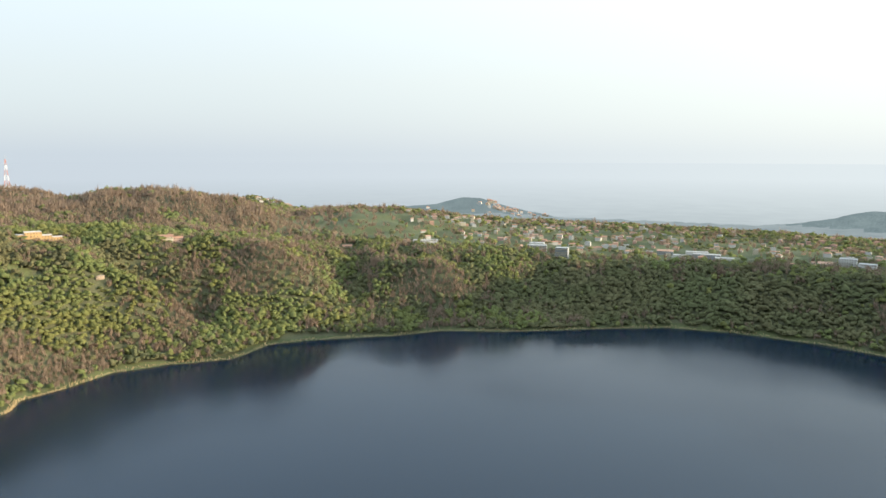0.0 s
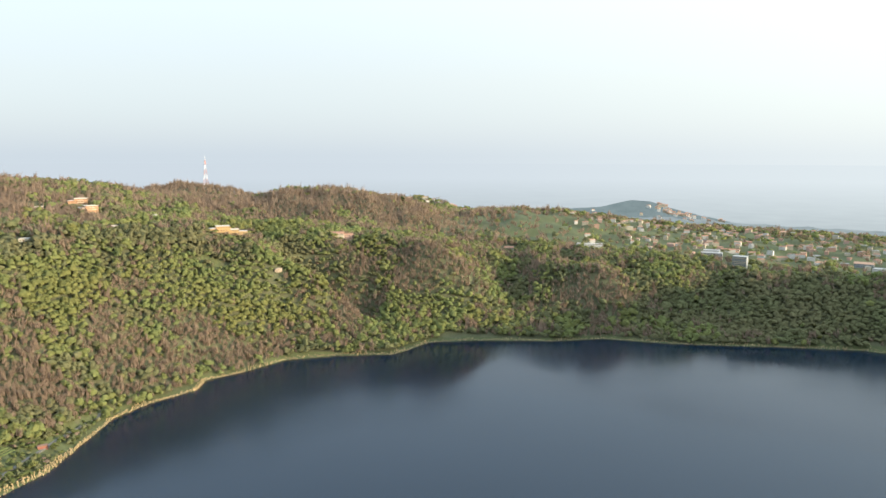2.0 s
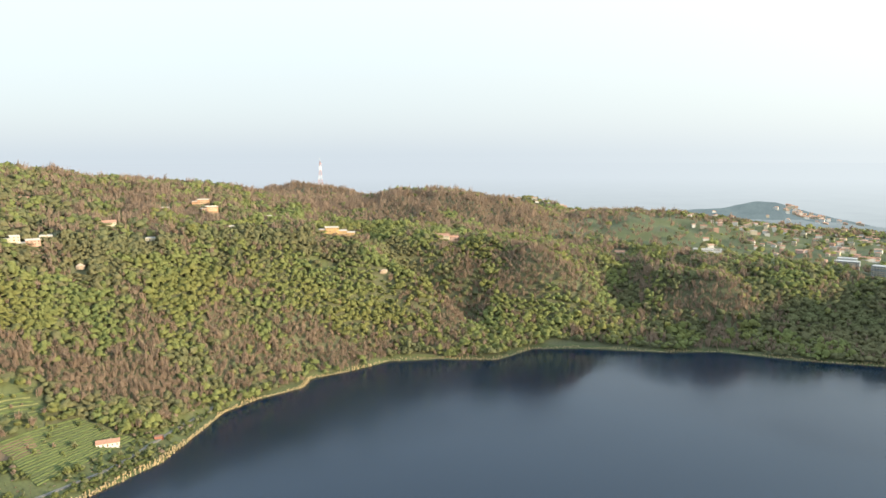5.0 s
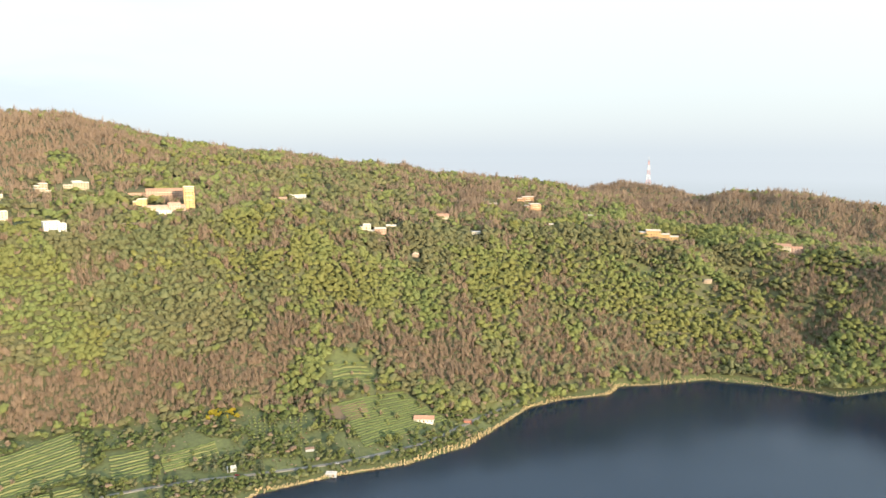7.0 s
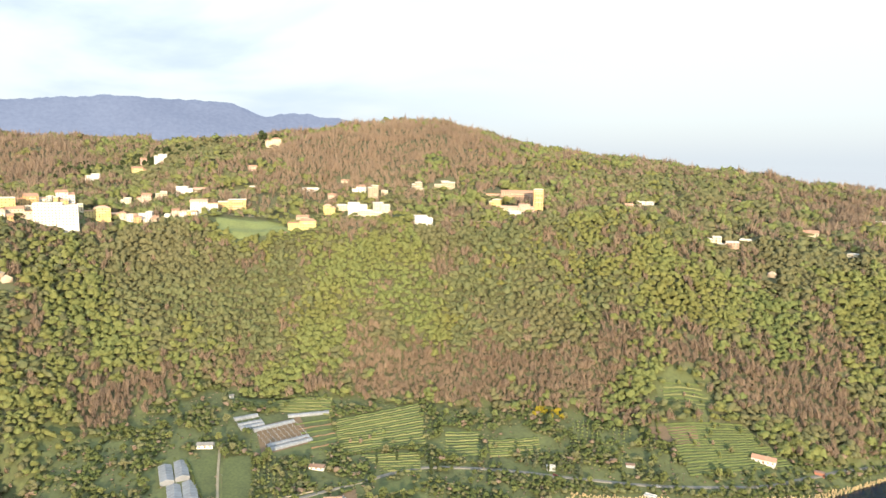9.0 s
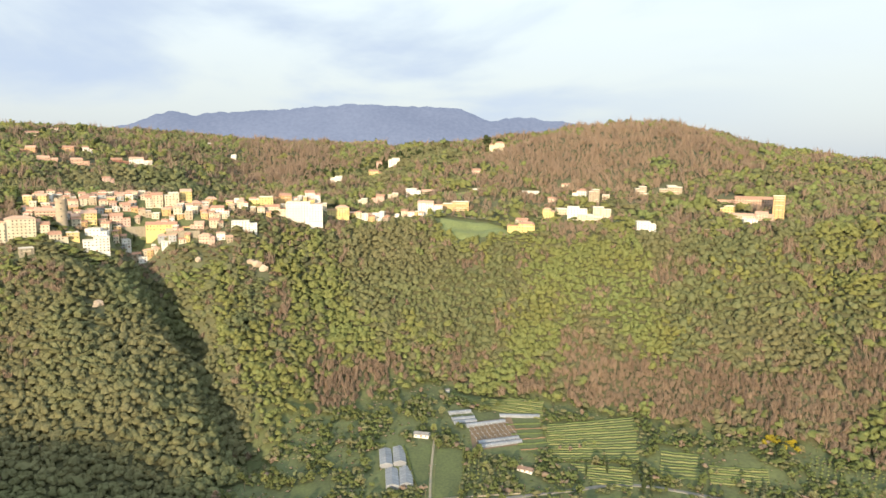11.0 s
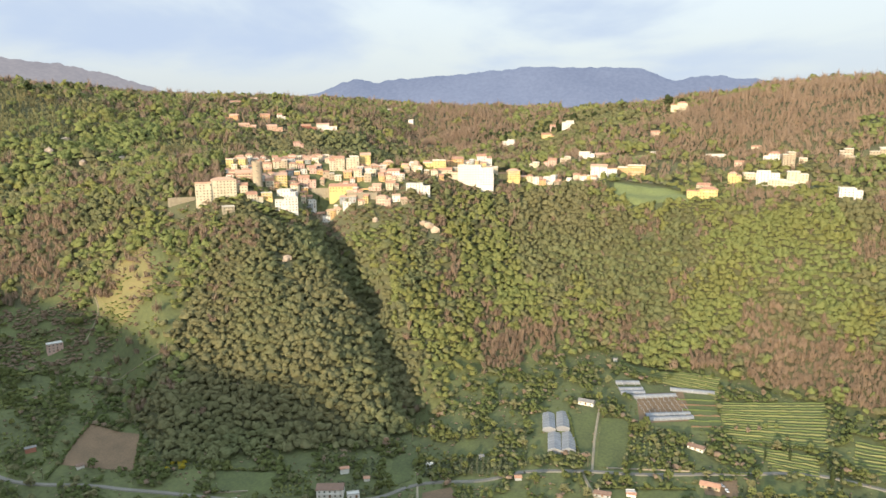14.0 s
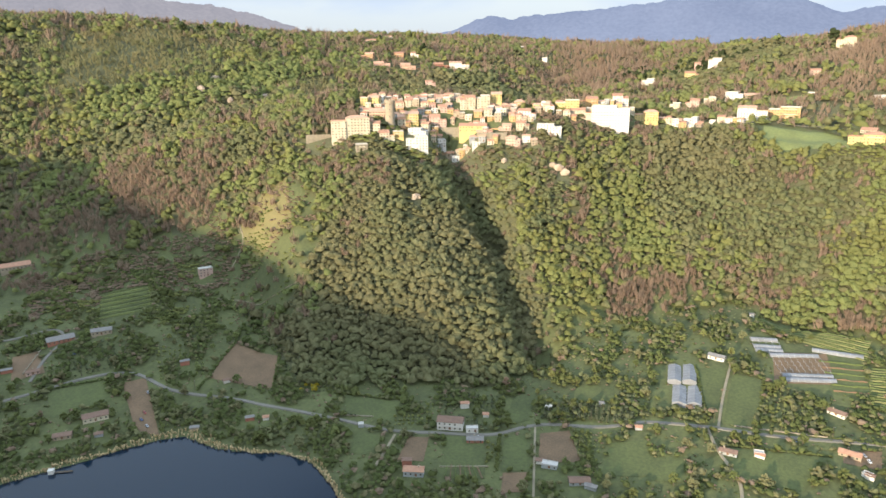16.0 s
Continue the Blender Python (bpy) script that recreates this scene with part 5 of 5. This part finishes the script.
        a = az0 + (np.arange(n) + r.uniform(0, 1)) * (az1 - az0) / max(n, 1) + r.uniform(-0.4, 0.4, n) * np.degrees(step / d)
        rows.append(np.stack([a, d + r.uniform(-0.42, 0.42, n) * step], -1))
    return np.concatenate(rows)


def plant(name, pts, shapes, radius, height, mat, label, seed, scale=None):
    """One joined wood: crowns of random size at pts (x, y)."""
    r = np.random.RandomState(seed)
    z = land(pts[:, 0], pts[:, 1])
    V, F, T, S, base = [], [], [], [], 0
    pick = r.randint(0, len(shapes), len(pts))
    for k, (sv, sf, dome) in enumerate(shapes):
        idx = np.where(pick == k)[0]
        if not len(idx):
            continue
        a = r.uniform(0, 6.283, len(idx))
        size = np.clip(r.lognormal(-0.03, 0.22, len(idx)), 0.55, 1.5)
        rad, hgt = radius * size, height * size * r.uniform(0.85, 1.25, len(idx)) * (1.0 if scale is None else scale[idx])
        c, s = np.cos(a)[:, None], np.sin(a)[:, None]
        long, lean = r.uniform(0.72, 1.35, len(idx))[:, None], r.normal(0, 0.22, (2, len(idx), 1))
        u, v = sv[:, 0] * long + sv[:, 2] * lean[0], sv[:, 1] / long + sv[:, 2] * lean[1]
        x = (u * c - v * s) * rad[:, None] + pts[idx, 0, None]
        y = (u * s + v * c) * rad[:, None] + pts[idx, 1, None]
        w = (sv[None, :, 2] * 0.6 + 0.6) * hgt[:, None] + z[idx, None]
        V.append(np.stack([x, y, w], -1).reshape(-1, 3))
        F.append((sf[None] + (np.arange(len(idx)) * len(sv))[:, None, None] + base).reshape(-1, 3))
        T.append(np.repeat(r.uniform(0, 1, len(idx)), len(sf)))
        S.append(np.tile(np.arange(len(sf)) < dome, len(idx)))
        base += len(idx) * len(sv)
    if V:
        tagged(mesh_object(name, np.concatenate(V), np.concatenate(F), [mat], np.concatenate(S), None, np.concatenate(T)), label, "trees", kind="stuff")


# stands of one kind: bearing, distance, half sizes, kind (0 green, 1 evergreen oak, 2 leafless), weight
STANDS = [(79.6, 742, 6, 32, 2, 3.2), (68.6, 752, 6, 32, 2, 3.2), (47.7, 797, 3, 38, 2, 4.0), (101, 713, 1.6, 26, 2, 3.0), (85.3, 1290, 5, 150, 2, 5.2), (78, 1350, 5, 120, 2, 5.0), (58.4, 800, 5, 34, 2, 1.8),
          (100.3, 878, 3.4, 56, 1, 3.2), (92.7, 858, 5, 54, 1, 3.4), (70.8, 823, 7, 46, 1, 2.8), (49.4, 970, 5.5, 60, 1, 3.0), (74.5, 905, 6, 34, 1, 2.0), (83.4, 880, 4, 66, 0, 3.2), (102.9, 810, 2, 66, 0, 3.0),
          (59, 885, 6, 55, 0, 2.6), (92, 930, 3.2, 40, 0, 2.6), (77.8, 800, 2, 46, 0, 2.6), (88.5, 790, 3, 50, 0, 1.6), (32.9, 922, 3.6, 30, 2, 3.4), (38.5, 880, 4, 26, 2, 2.2), (22.8, 1019, 1.8, 40, 2, 3.2), (16.6, 1125, 4, 40, 2, 3.4),
          (45.4, 936, 5, 60, 0, 2.6), (31.3, 1006, 8, 45, 0, 3.0), (13.5, 1060, 5, 32, 0, 3.0), (28.3, 1260, 7, 90, 0, 2.4), (27.5, 1161, 3, 40, 1, 2.6), (36, 1055, 5.5, 42, 1, 3.0), (45.6, 1252, 4, 150, 2, 2.4), (57, 1250, 7, 160, 1, 1.6),
          (24, 1530, 11, 110, 2, 4.5), (33.4, 2130, 8, 250, 2, 5.0), (6, 1700, 7, 160, 2, 3.6), (-11, 1194, 10, 85, 1, 2.4), (-25, 1200, 12, 85, 1, 2.4), (0, 1150, 2.6, 36, 2, 3.0), (-4.4, 1261, 2, 60, 0, 2.4),
          (118.5, 673, 8, 130, 1, 5.0), (118, 584, 10, 45, 1, 4.0), (112, 744, 1.6, 44, 0, 3.4), (109.6, 721, 1.4, 42, 0, 3.0), (106.3, 683, 2, 55, 0, 2.6), (105, 708, 3, 24, 2, 3.0), (137.2, 895, 3.6, 26, 1, 2.4), (135.3, 1240, 7, 130, 0, 2.2),
          (139.3, 856, 2, 36, 2, 2.6), (134, 790, 2.4, 24, 2, 2.8), (131.6, 809, 3.4, 30, 0, 2.6), (118.5, 1251, 6, 70, 1, 3.2), (107.7, 1610, 4, 300, 2, 3.2), (98, 1400, 5, 90, 1, 2.6), (93.9, 1121, 2, 40, 2, 2.4), (144.3, 901, 5, 60, 2, 2.6),
          (143.3, 1153, 9, 110, 0, 1.8), (112, 1250, 4, 150, 1, 2.0), (131, 640, 3, 50, 1, 2.0), (141, 1270, 13, 190, 3, 6.0), (128, 1150, 5, 70, 3, 4.5), (142, 1060, 9, 60, 1, 2.0), (108, 1700, 9, 250, 3, 4.4), (103, 1150, 4, 80, 3, 2.8)]


def build_woods():
    plots = [(44, 160, 545, 800, 4.7, 1), (44, 160, 800, 1000, 5.1, 10), (14, 44, 740, 1250, 5.5, 8), (14, 44, 1250, 1700, 7.8, 9), (44, 118, 1000, 1620, 7.6, 2), (118, 158, 1000, 1620, 6.6, 12), (-45, 14, 1030, 1400, 6.4, 3),
             (-45, 14, 1400, 2250, 13, 4), (100, 130, 1620, 2000, 8, 5), (24, 41, 1620, 2200, 9, 6), (-40, 8, 2250, 2850, 30, 7), (8, 24, 1700, 2420, 12, 11)]
    pts = np.concatenate([np.c_[scatter(*p), np.full(1, p[4]).repeat(len(scatter(*p)))] for p in plots])
    az, d, step = pts.T
    x, y = place(az, d)
    rnd = np.random.RandomState(77)
    keep = rnd.uniform(0, 1, len(x)) < wood_density(x, y)
    for a, dist, half, dep in HOUSE_SPOTS:
        if dist < 2200:
            keep &= ~((np.abs(az - a) * 0.01745 * d < half + 3) & (d > dist - 9) & (d < dist + dep * 0.8))
    for q in OPEN_GROUND:
        if len(q) == 4:
            c = np.mean(q, axis=0)
            reach = max(np.hypot(p[0] - c[0], p[1] - c[1]) for p in q)
            near = np.where(keep & (np.hypot(x - c[0], y - c[1]) < reach))[0]
            for i in near:
                keep[i] = clear_of_ground(x[i], y[i])
        else:
            keep &= np.hypot(x - q[0], y - q[1]) > q[2]
    t = 1.0 * waves(x, y, 150, 21) + 0.8 * waves(x, y, 38, 22) + rnd.normal(0, 0.45, len(x))
    u = 1.0 * waves(x, y, 110, 23) + 0.8 * waves(x, y, 30, 24) + rnd.normal(0, 0.45, len(x))
    score = np.stack([t, u * 0.8, -(t + u) * 0.7 - 0.15, rnd.normal(-2.5, 0.8, len(x))])
    for a, dist, ra, rd, kind, weight in STANDS:
        score[kind] += weight * np.exp(-((az - a) / ra) ** 2 - ((d - dist) / rd) ** 2)
    kind = np.argmax(score, axis=0)
    near = [crown_shapes("leaf", 12, 1, 28), crown_shapes("leaf", 12, 2, 28), crown_shapes("bare", 12, 3, 44), crown_shapes("bare", 9, 13, 40)]
    middle = [crown_shapes("leaf", 9, 4, 12, 1.25), crown_shapes("leaf", 9, 5, 12, 1.25), crown_shapes("bare", 9, 6, 24, 1.25), crown_shapes("bare", 9, 14, 26, 1.2)]
    far_off = [crown_shapes("leaf", 9, 7, 6, 1.5), crown_shapes("leaf", 9, 8, 6, 1.5), crown_shapes("bare", 9, 9, 12, 1.5), crown_shapes("bare", 9, 15, 12, 1.5)]
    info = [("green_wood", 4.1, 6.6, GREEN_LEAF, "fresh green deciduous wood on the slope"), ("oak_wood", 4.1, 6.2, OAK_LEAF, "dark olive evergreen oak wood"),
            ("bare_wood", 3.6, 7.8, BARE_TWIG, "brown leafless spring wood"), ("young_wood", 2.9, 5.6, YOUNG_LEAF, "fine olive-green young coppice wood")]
    # trees just below a building's front stay low
    scale = np.ones(len(x))
    for a, dist, half, dep in HOUSE_SPOTS:
        scale[(np.abs(az - a) * 0.01745 * d < half + 6) & (d > dist - 36) & (d < dist)] = 0.55
    for k, (name, rad, h, mat, label) in enumerate(info):
        for st in sorted(set(step)):
            sel = keep & (kind == k) & (step == st)
            f = min((st / 5.0) ** 0.7, 1.7)
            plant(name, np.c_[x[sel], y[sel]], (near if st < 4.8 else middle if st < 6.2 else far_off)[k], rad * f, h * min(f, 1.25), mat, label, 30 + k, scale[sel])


def build_scrub():
    """Hedges and bushes between the plots of the shelf."""
    pts = np.concatenate([scatter(42, 160, 395, 800, 4.2, 51)])
    az, d = pts.T
    x, y = place(az, d)
    foot = np.interp(az, [q[0] for q in FOOT], [q[1] for q in FOOT])
    rnd = np.random.RandomState(52)
    off = shore_distance(x, y)
    lean = waves(x, y, 62, 53) + 0.5 * waves(x, y, 20, 54) + rnd.normal(0, 0.14, len(x)) + 0.7 * np.exp(-(off / 32) ** 2)
    keep = (off > 5) & (d < foot + 12) & (lean > 0.02)
    keep[keep] = [clear_of_ground(a, b) for a, b in zip(x[keep], y[keep])]
    tone = rnd.choice(3, len(x), p=[0.68, 0.28, 0.04])
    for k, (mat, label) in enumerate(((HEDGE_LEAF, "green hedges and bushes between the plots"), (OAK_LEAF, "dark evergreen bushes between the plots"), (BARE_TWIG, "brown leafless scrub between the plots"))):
        sel = keep & (tone == k)
        plant("scrub", np.c_[x[sel], y[sel]], crown_shapes("leaf", 8, 60 + k, 10, 1.4), 2.4, 3.2, mat, label, 61 + k)
    az, d = scatter(127, 152, 680, 850, 3.4, 57).T
    x, y = place(az, d)
    lean = waves(x, y, 48, 58) + 0.6 * waves(x, y, 15, 59) + rnd.normal(0, 0.2, len(x))
    keep = (lean > np.where(d > 748, -0.45, 0.55)) & (wood_density(x, y) < 0.5)
    keep[keep] = [clear_of_ground(p, q) for p, q in zip(x[keep], y[keep])]
    tone = np.where((waves(x, y, 70, 62) + rnd.normal(0, 0.3, len(x)) > -0.5) & (d > 748), 1, 0)
    for k, (mat, label) in enumerate(((GREEN_LEAF, "low yellow-green scrub on the open slope"), (BARE_TWIG, "low russet scrub on the open slope"))):
        sel = keep & (tone == k)
        plant("scrub", np.c_[x[sel], y[sel]], crown_shapes("leaf", 6, 70 + k, 22, 1.2), 2.3, 1.7, mat, label, 71 + k)


def build_hedgerows():
    """Clipped hedges and field walls along plot edges and lanes."""
    r = np.random.RandomState(141)
    shapes = crown_shapes("leaf", 6, 142, 9, 1.4)
    for a, b in (((140.3, 578), (136.9, 652)), ((133.3, 622), (134.0, 566)), ((97.2, 608), (95.9, 543)), ((113.0, 480), (113.0, 436)), ((105.2, 492), (104.4, 452)), ((86.2, 527), (93.8, 503)), ((92.0, 610), (91.6, 535)),
                 ((128.2, 548), (122.3, 533)), ((143.2, 655), (147.0, 640)), ((82.0, 566), (86.4, 550)), ((103.0, 534), (107.3, 532)), ((77.2, 628), (84.4, 605)), ((58.6, 712), (58.0, 672)), ((145.0, 615), (151.6, 622))):
        p, q = np.array(place(*a)), np.array(place(*b))
        n = int(np.hypot(*(q - p)) / 1.9)
        pts = p + (q - p) * np.linspace(0, 1, n)[:, None] + r.normal(0, 0.35, (n, 2))
        plant("hedgerow", pts, shapes, 1.5, 1.7, HEDGE_LEAF, "dark green hedgerow along a plot edge", 143)
    for a, b in (((153.0, 656), (151.1, 703)), ((151.1, 703), (147.7, 688)), ((124.9, 509), (128.6, 516)), ((93.4, 530), (86.8, 549)), ((118.4, 438), (113.9, 440))):
        (ax, ay), (bx, by) = place(*a), place(*b)
        n = max(3, int(math.hypot(bx - ax, by - ay) / 6))
        ob = empty("field_wall", pose(ax, ay, float(land(ax, ay))), "low tan dry-stone wall beside the lane", "wall", "field walls")
        for k in range(n):
            x, y = ax + (bx - ax) * (k + 0.5) / n, ay + (by - ay) * (k + 0.5) / n
            half = math.hypot(bx - ax, by - ay) / n / 2
            part("wall_section", data("wall_section", *boxes((-half, half, -0.3, 0.3, -0.8, 1.0), (-half, half, -0.36, 0.36, 1.0, 1.15)), WALL["stone"]), ob,
                 pose(x - ax, y - ay, float(land(x, y)) - float(land(ax, ay)), 0, 0, math.degrees(math.atan2(by - ay, bx - ax))))


def build_plots():
    """Orchard rows and rough weeds on the open ground of the shelf."""
    r = np.random.RandomState(91)
    shapes = crown_shapes("leaf", 6, 92, 12, 1.3)
    rows = [(99.2, 102.6, 503, 506, 2), (113.2, 118.5, 488, 540, 0), (119.5, 123.0, 495, 528, 1), (128.6, 133.0, 552, 610, 0), (87.2, 91.4, 545, 606, 1), (100.4, 103.0, 512, 552, 0), (139.8, 143.2, 600, 650, 1),
            (146.5, 150.5, 632, 690, 0), (104.0, 106.5, 455, 490, 1), (71.0, 76.0, 600, 606, 0), (60.5, 65.5, 628, 690, 1), (80.6, 84.0, 532, 548, 0), (105.6, 109.4, 508, 532, 0), (113.6, 117.6, 445, 472, 1), (124.0, 128.0, 512, 530, 0), (87.6, 91.6, 556, 604, 0)]
    for a0, a1, d0, d1, k in rows:
        az, d = np.meshgrid(np.arange(a0, a1, 0.42), np.arange(d0, d1, 5.6), indexing="ij")
        x, y = place(az.ravel() + r.uniform(-0.05, 0.05, az.size), d.ravel() + r.uniform(-0.5, 0.5, az.size))
        keep = r.uniform(0, 1, az.size) < 0.86
        keep[keep] = [clear_of_ground(p, q) for p, q in zip(x[keep], y[keep])]
        plant("orchard_row", np.c_[x[keep], y[keep]], shapes, 1.25, 2.0, (OLIVE_LEAF, GREEN_LEAF, OAK_LEAF)[k], ("rows of small grey-green orchard trees", "rows of small fresh green orchard trees", "rows of dark clipped bushes")[k], 93 + k)
    az, d = scatter(46, 160, 395, 790, 4.6, 97).T
    x, y = place(az, d)
    foot = np.interp(az, [q[0] for q in FOOT], [q[1] for q in FOOT])
    keep = (shore_distance(x, y) > 4) & (d < foot + 60) & (wood_density(x, y) < 0.5) & (waves(x, y, 30, 98) + r.normal(0, 0.4, len(x)) > -0.15)
    keep[keep] = [clear_of_ground(p, q) for p, q in zip(x[keep], y[keep])]
    tuft = crown_shapes("leaf", 6, 99, 7, 1.5)
    for k, (mat, label) in enumerate(((HEDGE_LEAF, "rough green weeds and tall grass"), (BARE_TWIG, "dry brown weeds and stalks"), (OAK_LEAF, "dark low brambles in the grass"))):
        sel = keep & (r.randint(0, 3, len(x)) == k)
        plant("weeds", np.c_[x[sel], y[sel]], tuft, 1.1, 0.8, mat, label, 100 + k)


def build_reeds():
    """Tan reed belt along the shore."""
    r = np.random.RandomState(8)
    pts = np.array(SHORE + SHORE[:1], float)
    V, F = [], []
    for a, b in zip(pts[:-1], pts[1:]):
        mid = (a + b) / 2
        az, d = bearing(*mid)
        if not (-36 < az < 70 or 128 < az < 160):
            continue
        e = b - a
        L = np.hypot(*e)
        out = np.array([-e[1], e[0]]) / L
        out = out if shore_distance(*(mid + out * 5)) > 0 else -out
        for s in np.arange(0, L, 1.3 if d < 900 else 2.4):
            thick = 0.5 + 0.5 * np.sin(s * 0.05 + mid[0]) + r.uniform(0, 0.4)
            for _ in range(2):
                p = a + e * (s / L) + out * (r.uniform(-1.0, 5.5) * thick) + r.uniform(-0.8, 0.8, 2)
                h, w = r.uniform(1.4, 3.4) * (0.6 + thick * 0.5), r.uniform(0.4, 0.9)
                z = max(-0.3, float(np.clip(np.dot(p - a, out) * 0.25, -0.3, 2.0)))
                base = len(V)
                tilt = r.uniform(-0.5, 0.5, 2)
                for k in range(5):
                    q = 6.2832 * k / 5
                    V.append((p[0] + w * 0.5 * np.cos(q), p[1] + w * 0.5 * np.sin(q), z - 0.4))
                for k in range(5):
                    q = 6.2832 * k / 5 + 0.4
                    V.append((p[0] + w * np.cos(q) + tilt[0], p[1] + w * np.sin(q) + tilt[1], z + h * r.uniform(0.6, 1.0)))
                V.append((p[0] + tilt[0], p[1] + tilt[1], z + h * 0.75))
                for k in range(5):
                    n = (k + 1) % 5
                    F += [(base + k, base + n, base + 5 + n), (base + k, base + 5 + n, base + 5 + k), (base + 5 + k, base + 5 + n, base + 10)]
    tagged(mesh_object("reed_bed", np.array(V), np.array(F), [REED], False), "dry tan reeds along the shore", "reeds", kind="stuff")


def build_poles():
    ob = empty("utility_pole", Matrix(), "grey wooden utility pole beside the road", "pole", "utility poles")
    part("post", data("post", *limb((0, 0, -1), (0, 0, 8.5), 0.17, 0.11, 8), BARK), ob)
    part("crossarm", data("crossarm", *boxes((-0.9, 0.9, -0.07, 0.07, 7.7, 7.85)), BARK), ob)
    part("insulator", data("insulator", *boxes((-0.85, -0.75, -0.05, 0.05, 7.85, 8.1), (0.75, 0.85, -0.05, 0.05, 7.85, 8.1)), MAST_WHITE), ob)
    spots = [(109.0, 596), (110.6, 566), (112.6, 543), (110.0, 503), (105.0, 505), (95.0, 528), (94.4, 566), (94.2, 605), (90.0, 538), (86.5, 552), (127.5, 515), (133.6, 545), (140.5, 580), (149, 630), (74, 600), (63, 612), (56, 632)]
    for k, (az, d) in enumerate(spots):
        if k:
            copy_thing(ob, spot(az, d, 20 * (k % 5)))
        else:
            ob.matrix_basis = spot(az, d)


def build_cars():
    """Parked cars and vans beside the lanes."""
    protos = {}
    r = random.Random(17)
    tyre = material("black_tyre_rubber", (0.03, 0.03, 0.03), None, 1.0)
    rim = material("grey_wheel_rim", (0.4, 0.4, 0.41), None, 1.0, rough=0.4, metal=0.7)
    for tone, col in (("white", (0.75, 0.75, 0.74)), ("grey", (0.30, 0.31, 0.33)), ("blue", (0.06, 0.10, 0.22)), ("red", (0.35, 0.05, 0.04))):
        ob = empty("car", Matrix(), f"{tone} hatchback car parked beside the lane", "car", "parked cars")
        body = [(-0.85, -2.1, 0.35), (0.85, -2.1, 0.35), (0.85, 2.1, 0.35), (-0.85, 2.1, 0.35), (-0.85, -2.05, 0.85), (0.85, -2.05, 0.85), (0.85, 2.1, 0.95), (-0.85, 2.1, 0.95)]
        part("body", data("body", body, BOX_FACES, material(f"{tone}_car_paint", col, None, 0.5, rough=0.3, spec=0.5)), ob)
        cab = [(-0.8, -0.95, 0.86), (0.8, -0.95, 0.86), (0.8, 2.0, 0.93), (-0.8, 2.0, 0.93), (-0.65, -0.3, 1.45), (0.65, -0.3, 1.45), (0.65, 1.6, 1.45), (-0.65, 1.6, 1.45)]
        part("cabin", data("cabin", cab, BOX_FACES, GLASS_DARK), ob)
        part("roof", data("roof", box(-0.64, 0.64, -0.28, 1.58, 1.44, 1.49), BOX_FACES, ob.children[0].data.materials[0]), ob)
        for sx in (-1, 1):
            for y in (-1.3, 1.3):
                w = part("wheel", data("wheel", *limb((-0.12, 0, 0), (0.12, 0, 0), 0.33, 0.33, 12), tyre), ob, pose(sx * 0.78, y, 0.33))
                part("rim", data("rim", *limb((-0.13, 0, 0), (0.13, 0, 0), 0.2, 0.2, 10), rim), w)
        protos[tone] = [ob, False]
    for az, d, turn in ((144.6, 560, 20), (144.9, 552, 20), (144.5, 543, 24), (144.2, 585, 15), (119.9, 489, 80), (114.9, 476, 60), (84.6, 536, 40), (84.2, 540, 45), (83.8, 535, 30), (94.2, 505, 10),
                        (108.4, 448, 70), (121.6, 431, 30), (149.4, 668, 50), (148.1, 569, 75), (66.2, 606, 88), (57.9, 618, 70), (89.0, 531, 75)):
        tone = r.choice(["white", "white", "grey", "blue", "red"])
        m = spot(az, d, turn, 0.35)
        if protos[tone][1]:
            copy_thing(protos[tone][0], m)
        else:
            protos[tone][0].matrix_basis, protos[tone][1] = m, True
    for tone, (ob, used) in protos.items():
        if not used:
            ob.matrix_basis = spot(99.0, 516, 70, 0.35)


def build_jetty():
    ob = empty("jetty", pose(-243, -390, 0, 0, 0, 40), "grey wooden jetty with a small white hut at the shore", "jetty")
    for k in range(14):
        part("plank", data("plank", *boxes((-0.9, 0.9, -0.42, 0.42, 0.7, 0.78)), BARK), ob, pose(0, k * 0.9, 0))
    for k in range(5):
        for sx in (-0.8, 0.8):
            part("pile", data("pile", *limb((sx, k * 2.8, -3), (sx, k * 2.8, 1.0), 0.14, 0.12, 7), BARK), ob)
    part("hut", data("hut", *boxes((-1.6, 1.6, -4.2, -0.6, -1.0, 3.0), (-1.9, 1.9, -4.5, -0.3, 3.0, 3.2)), WALL["white"]), ob)


def build_rocks():
    r = random.Random(4)
    for az, d, size in ((109.75, 833, 6), (109.26, 827, 5), (110.28, 837, 4), (118.92, 873, 5), (114.24, 841, 4), (121.48, 748, 4), (121.37, 751, 4), (138.56, 1141, 6), (136.43, 1099, 6), (133.82, 1120, 5), (137.5, 1201, 5), (51.24, 940, 5), (27.83, 1046, 5)):
        v, f = clump(r, size)
        ob = new("rock_outcrop", data("rock_outcrop", [Vector((p.x * 1.3, p.y * 0.7, p.z)) for p in v], f, ROCK))
        ob.matrix_world = spot(az, d - 4, r.uniform(-30, 30), size * 0.4)
        tagged(ob, "pale tuff rock face between the trees", "rock", "rock outcrops")
        HOUSE_SPOTS.append((az, d - 4, size, 3))


build_houses()
build_old_town()
build_far_town()
build_castle_tower()
build_radio_mast()
build_rocks()
build_shelf()
build_single_trees()
build_poles()
build_cars()
build_jetty()
build_scrub()
build_hedgerows()
build_plots()
build_reeds()
build_woods()
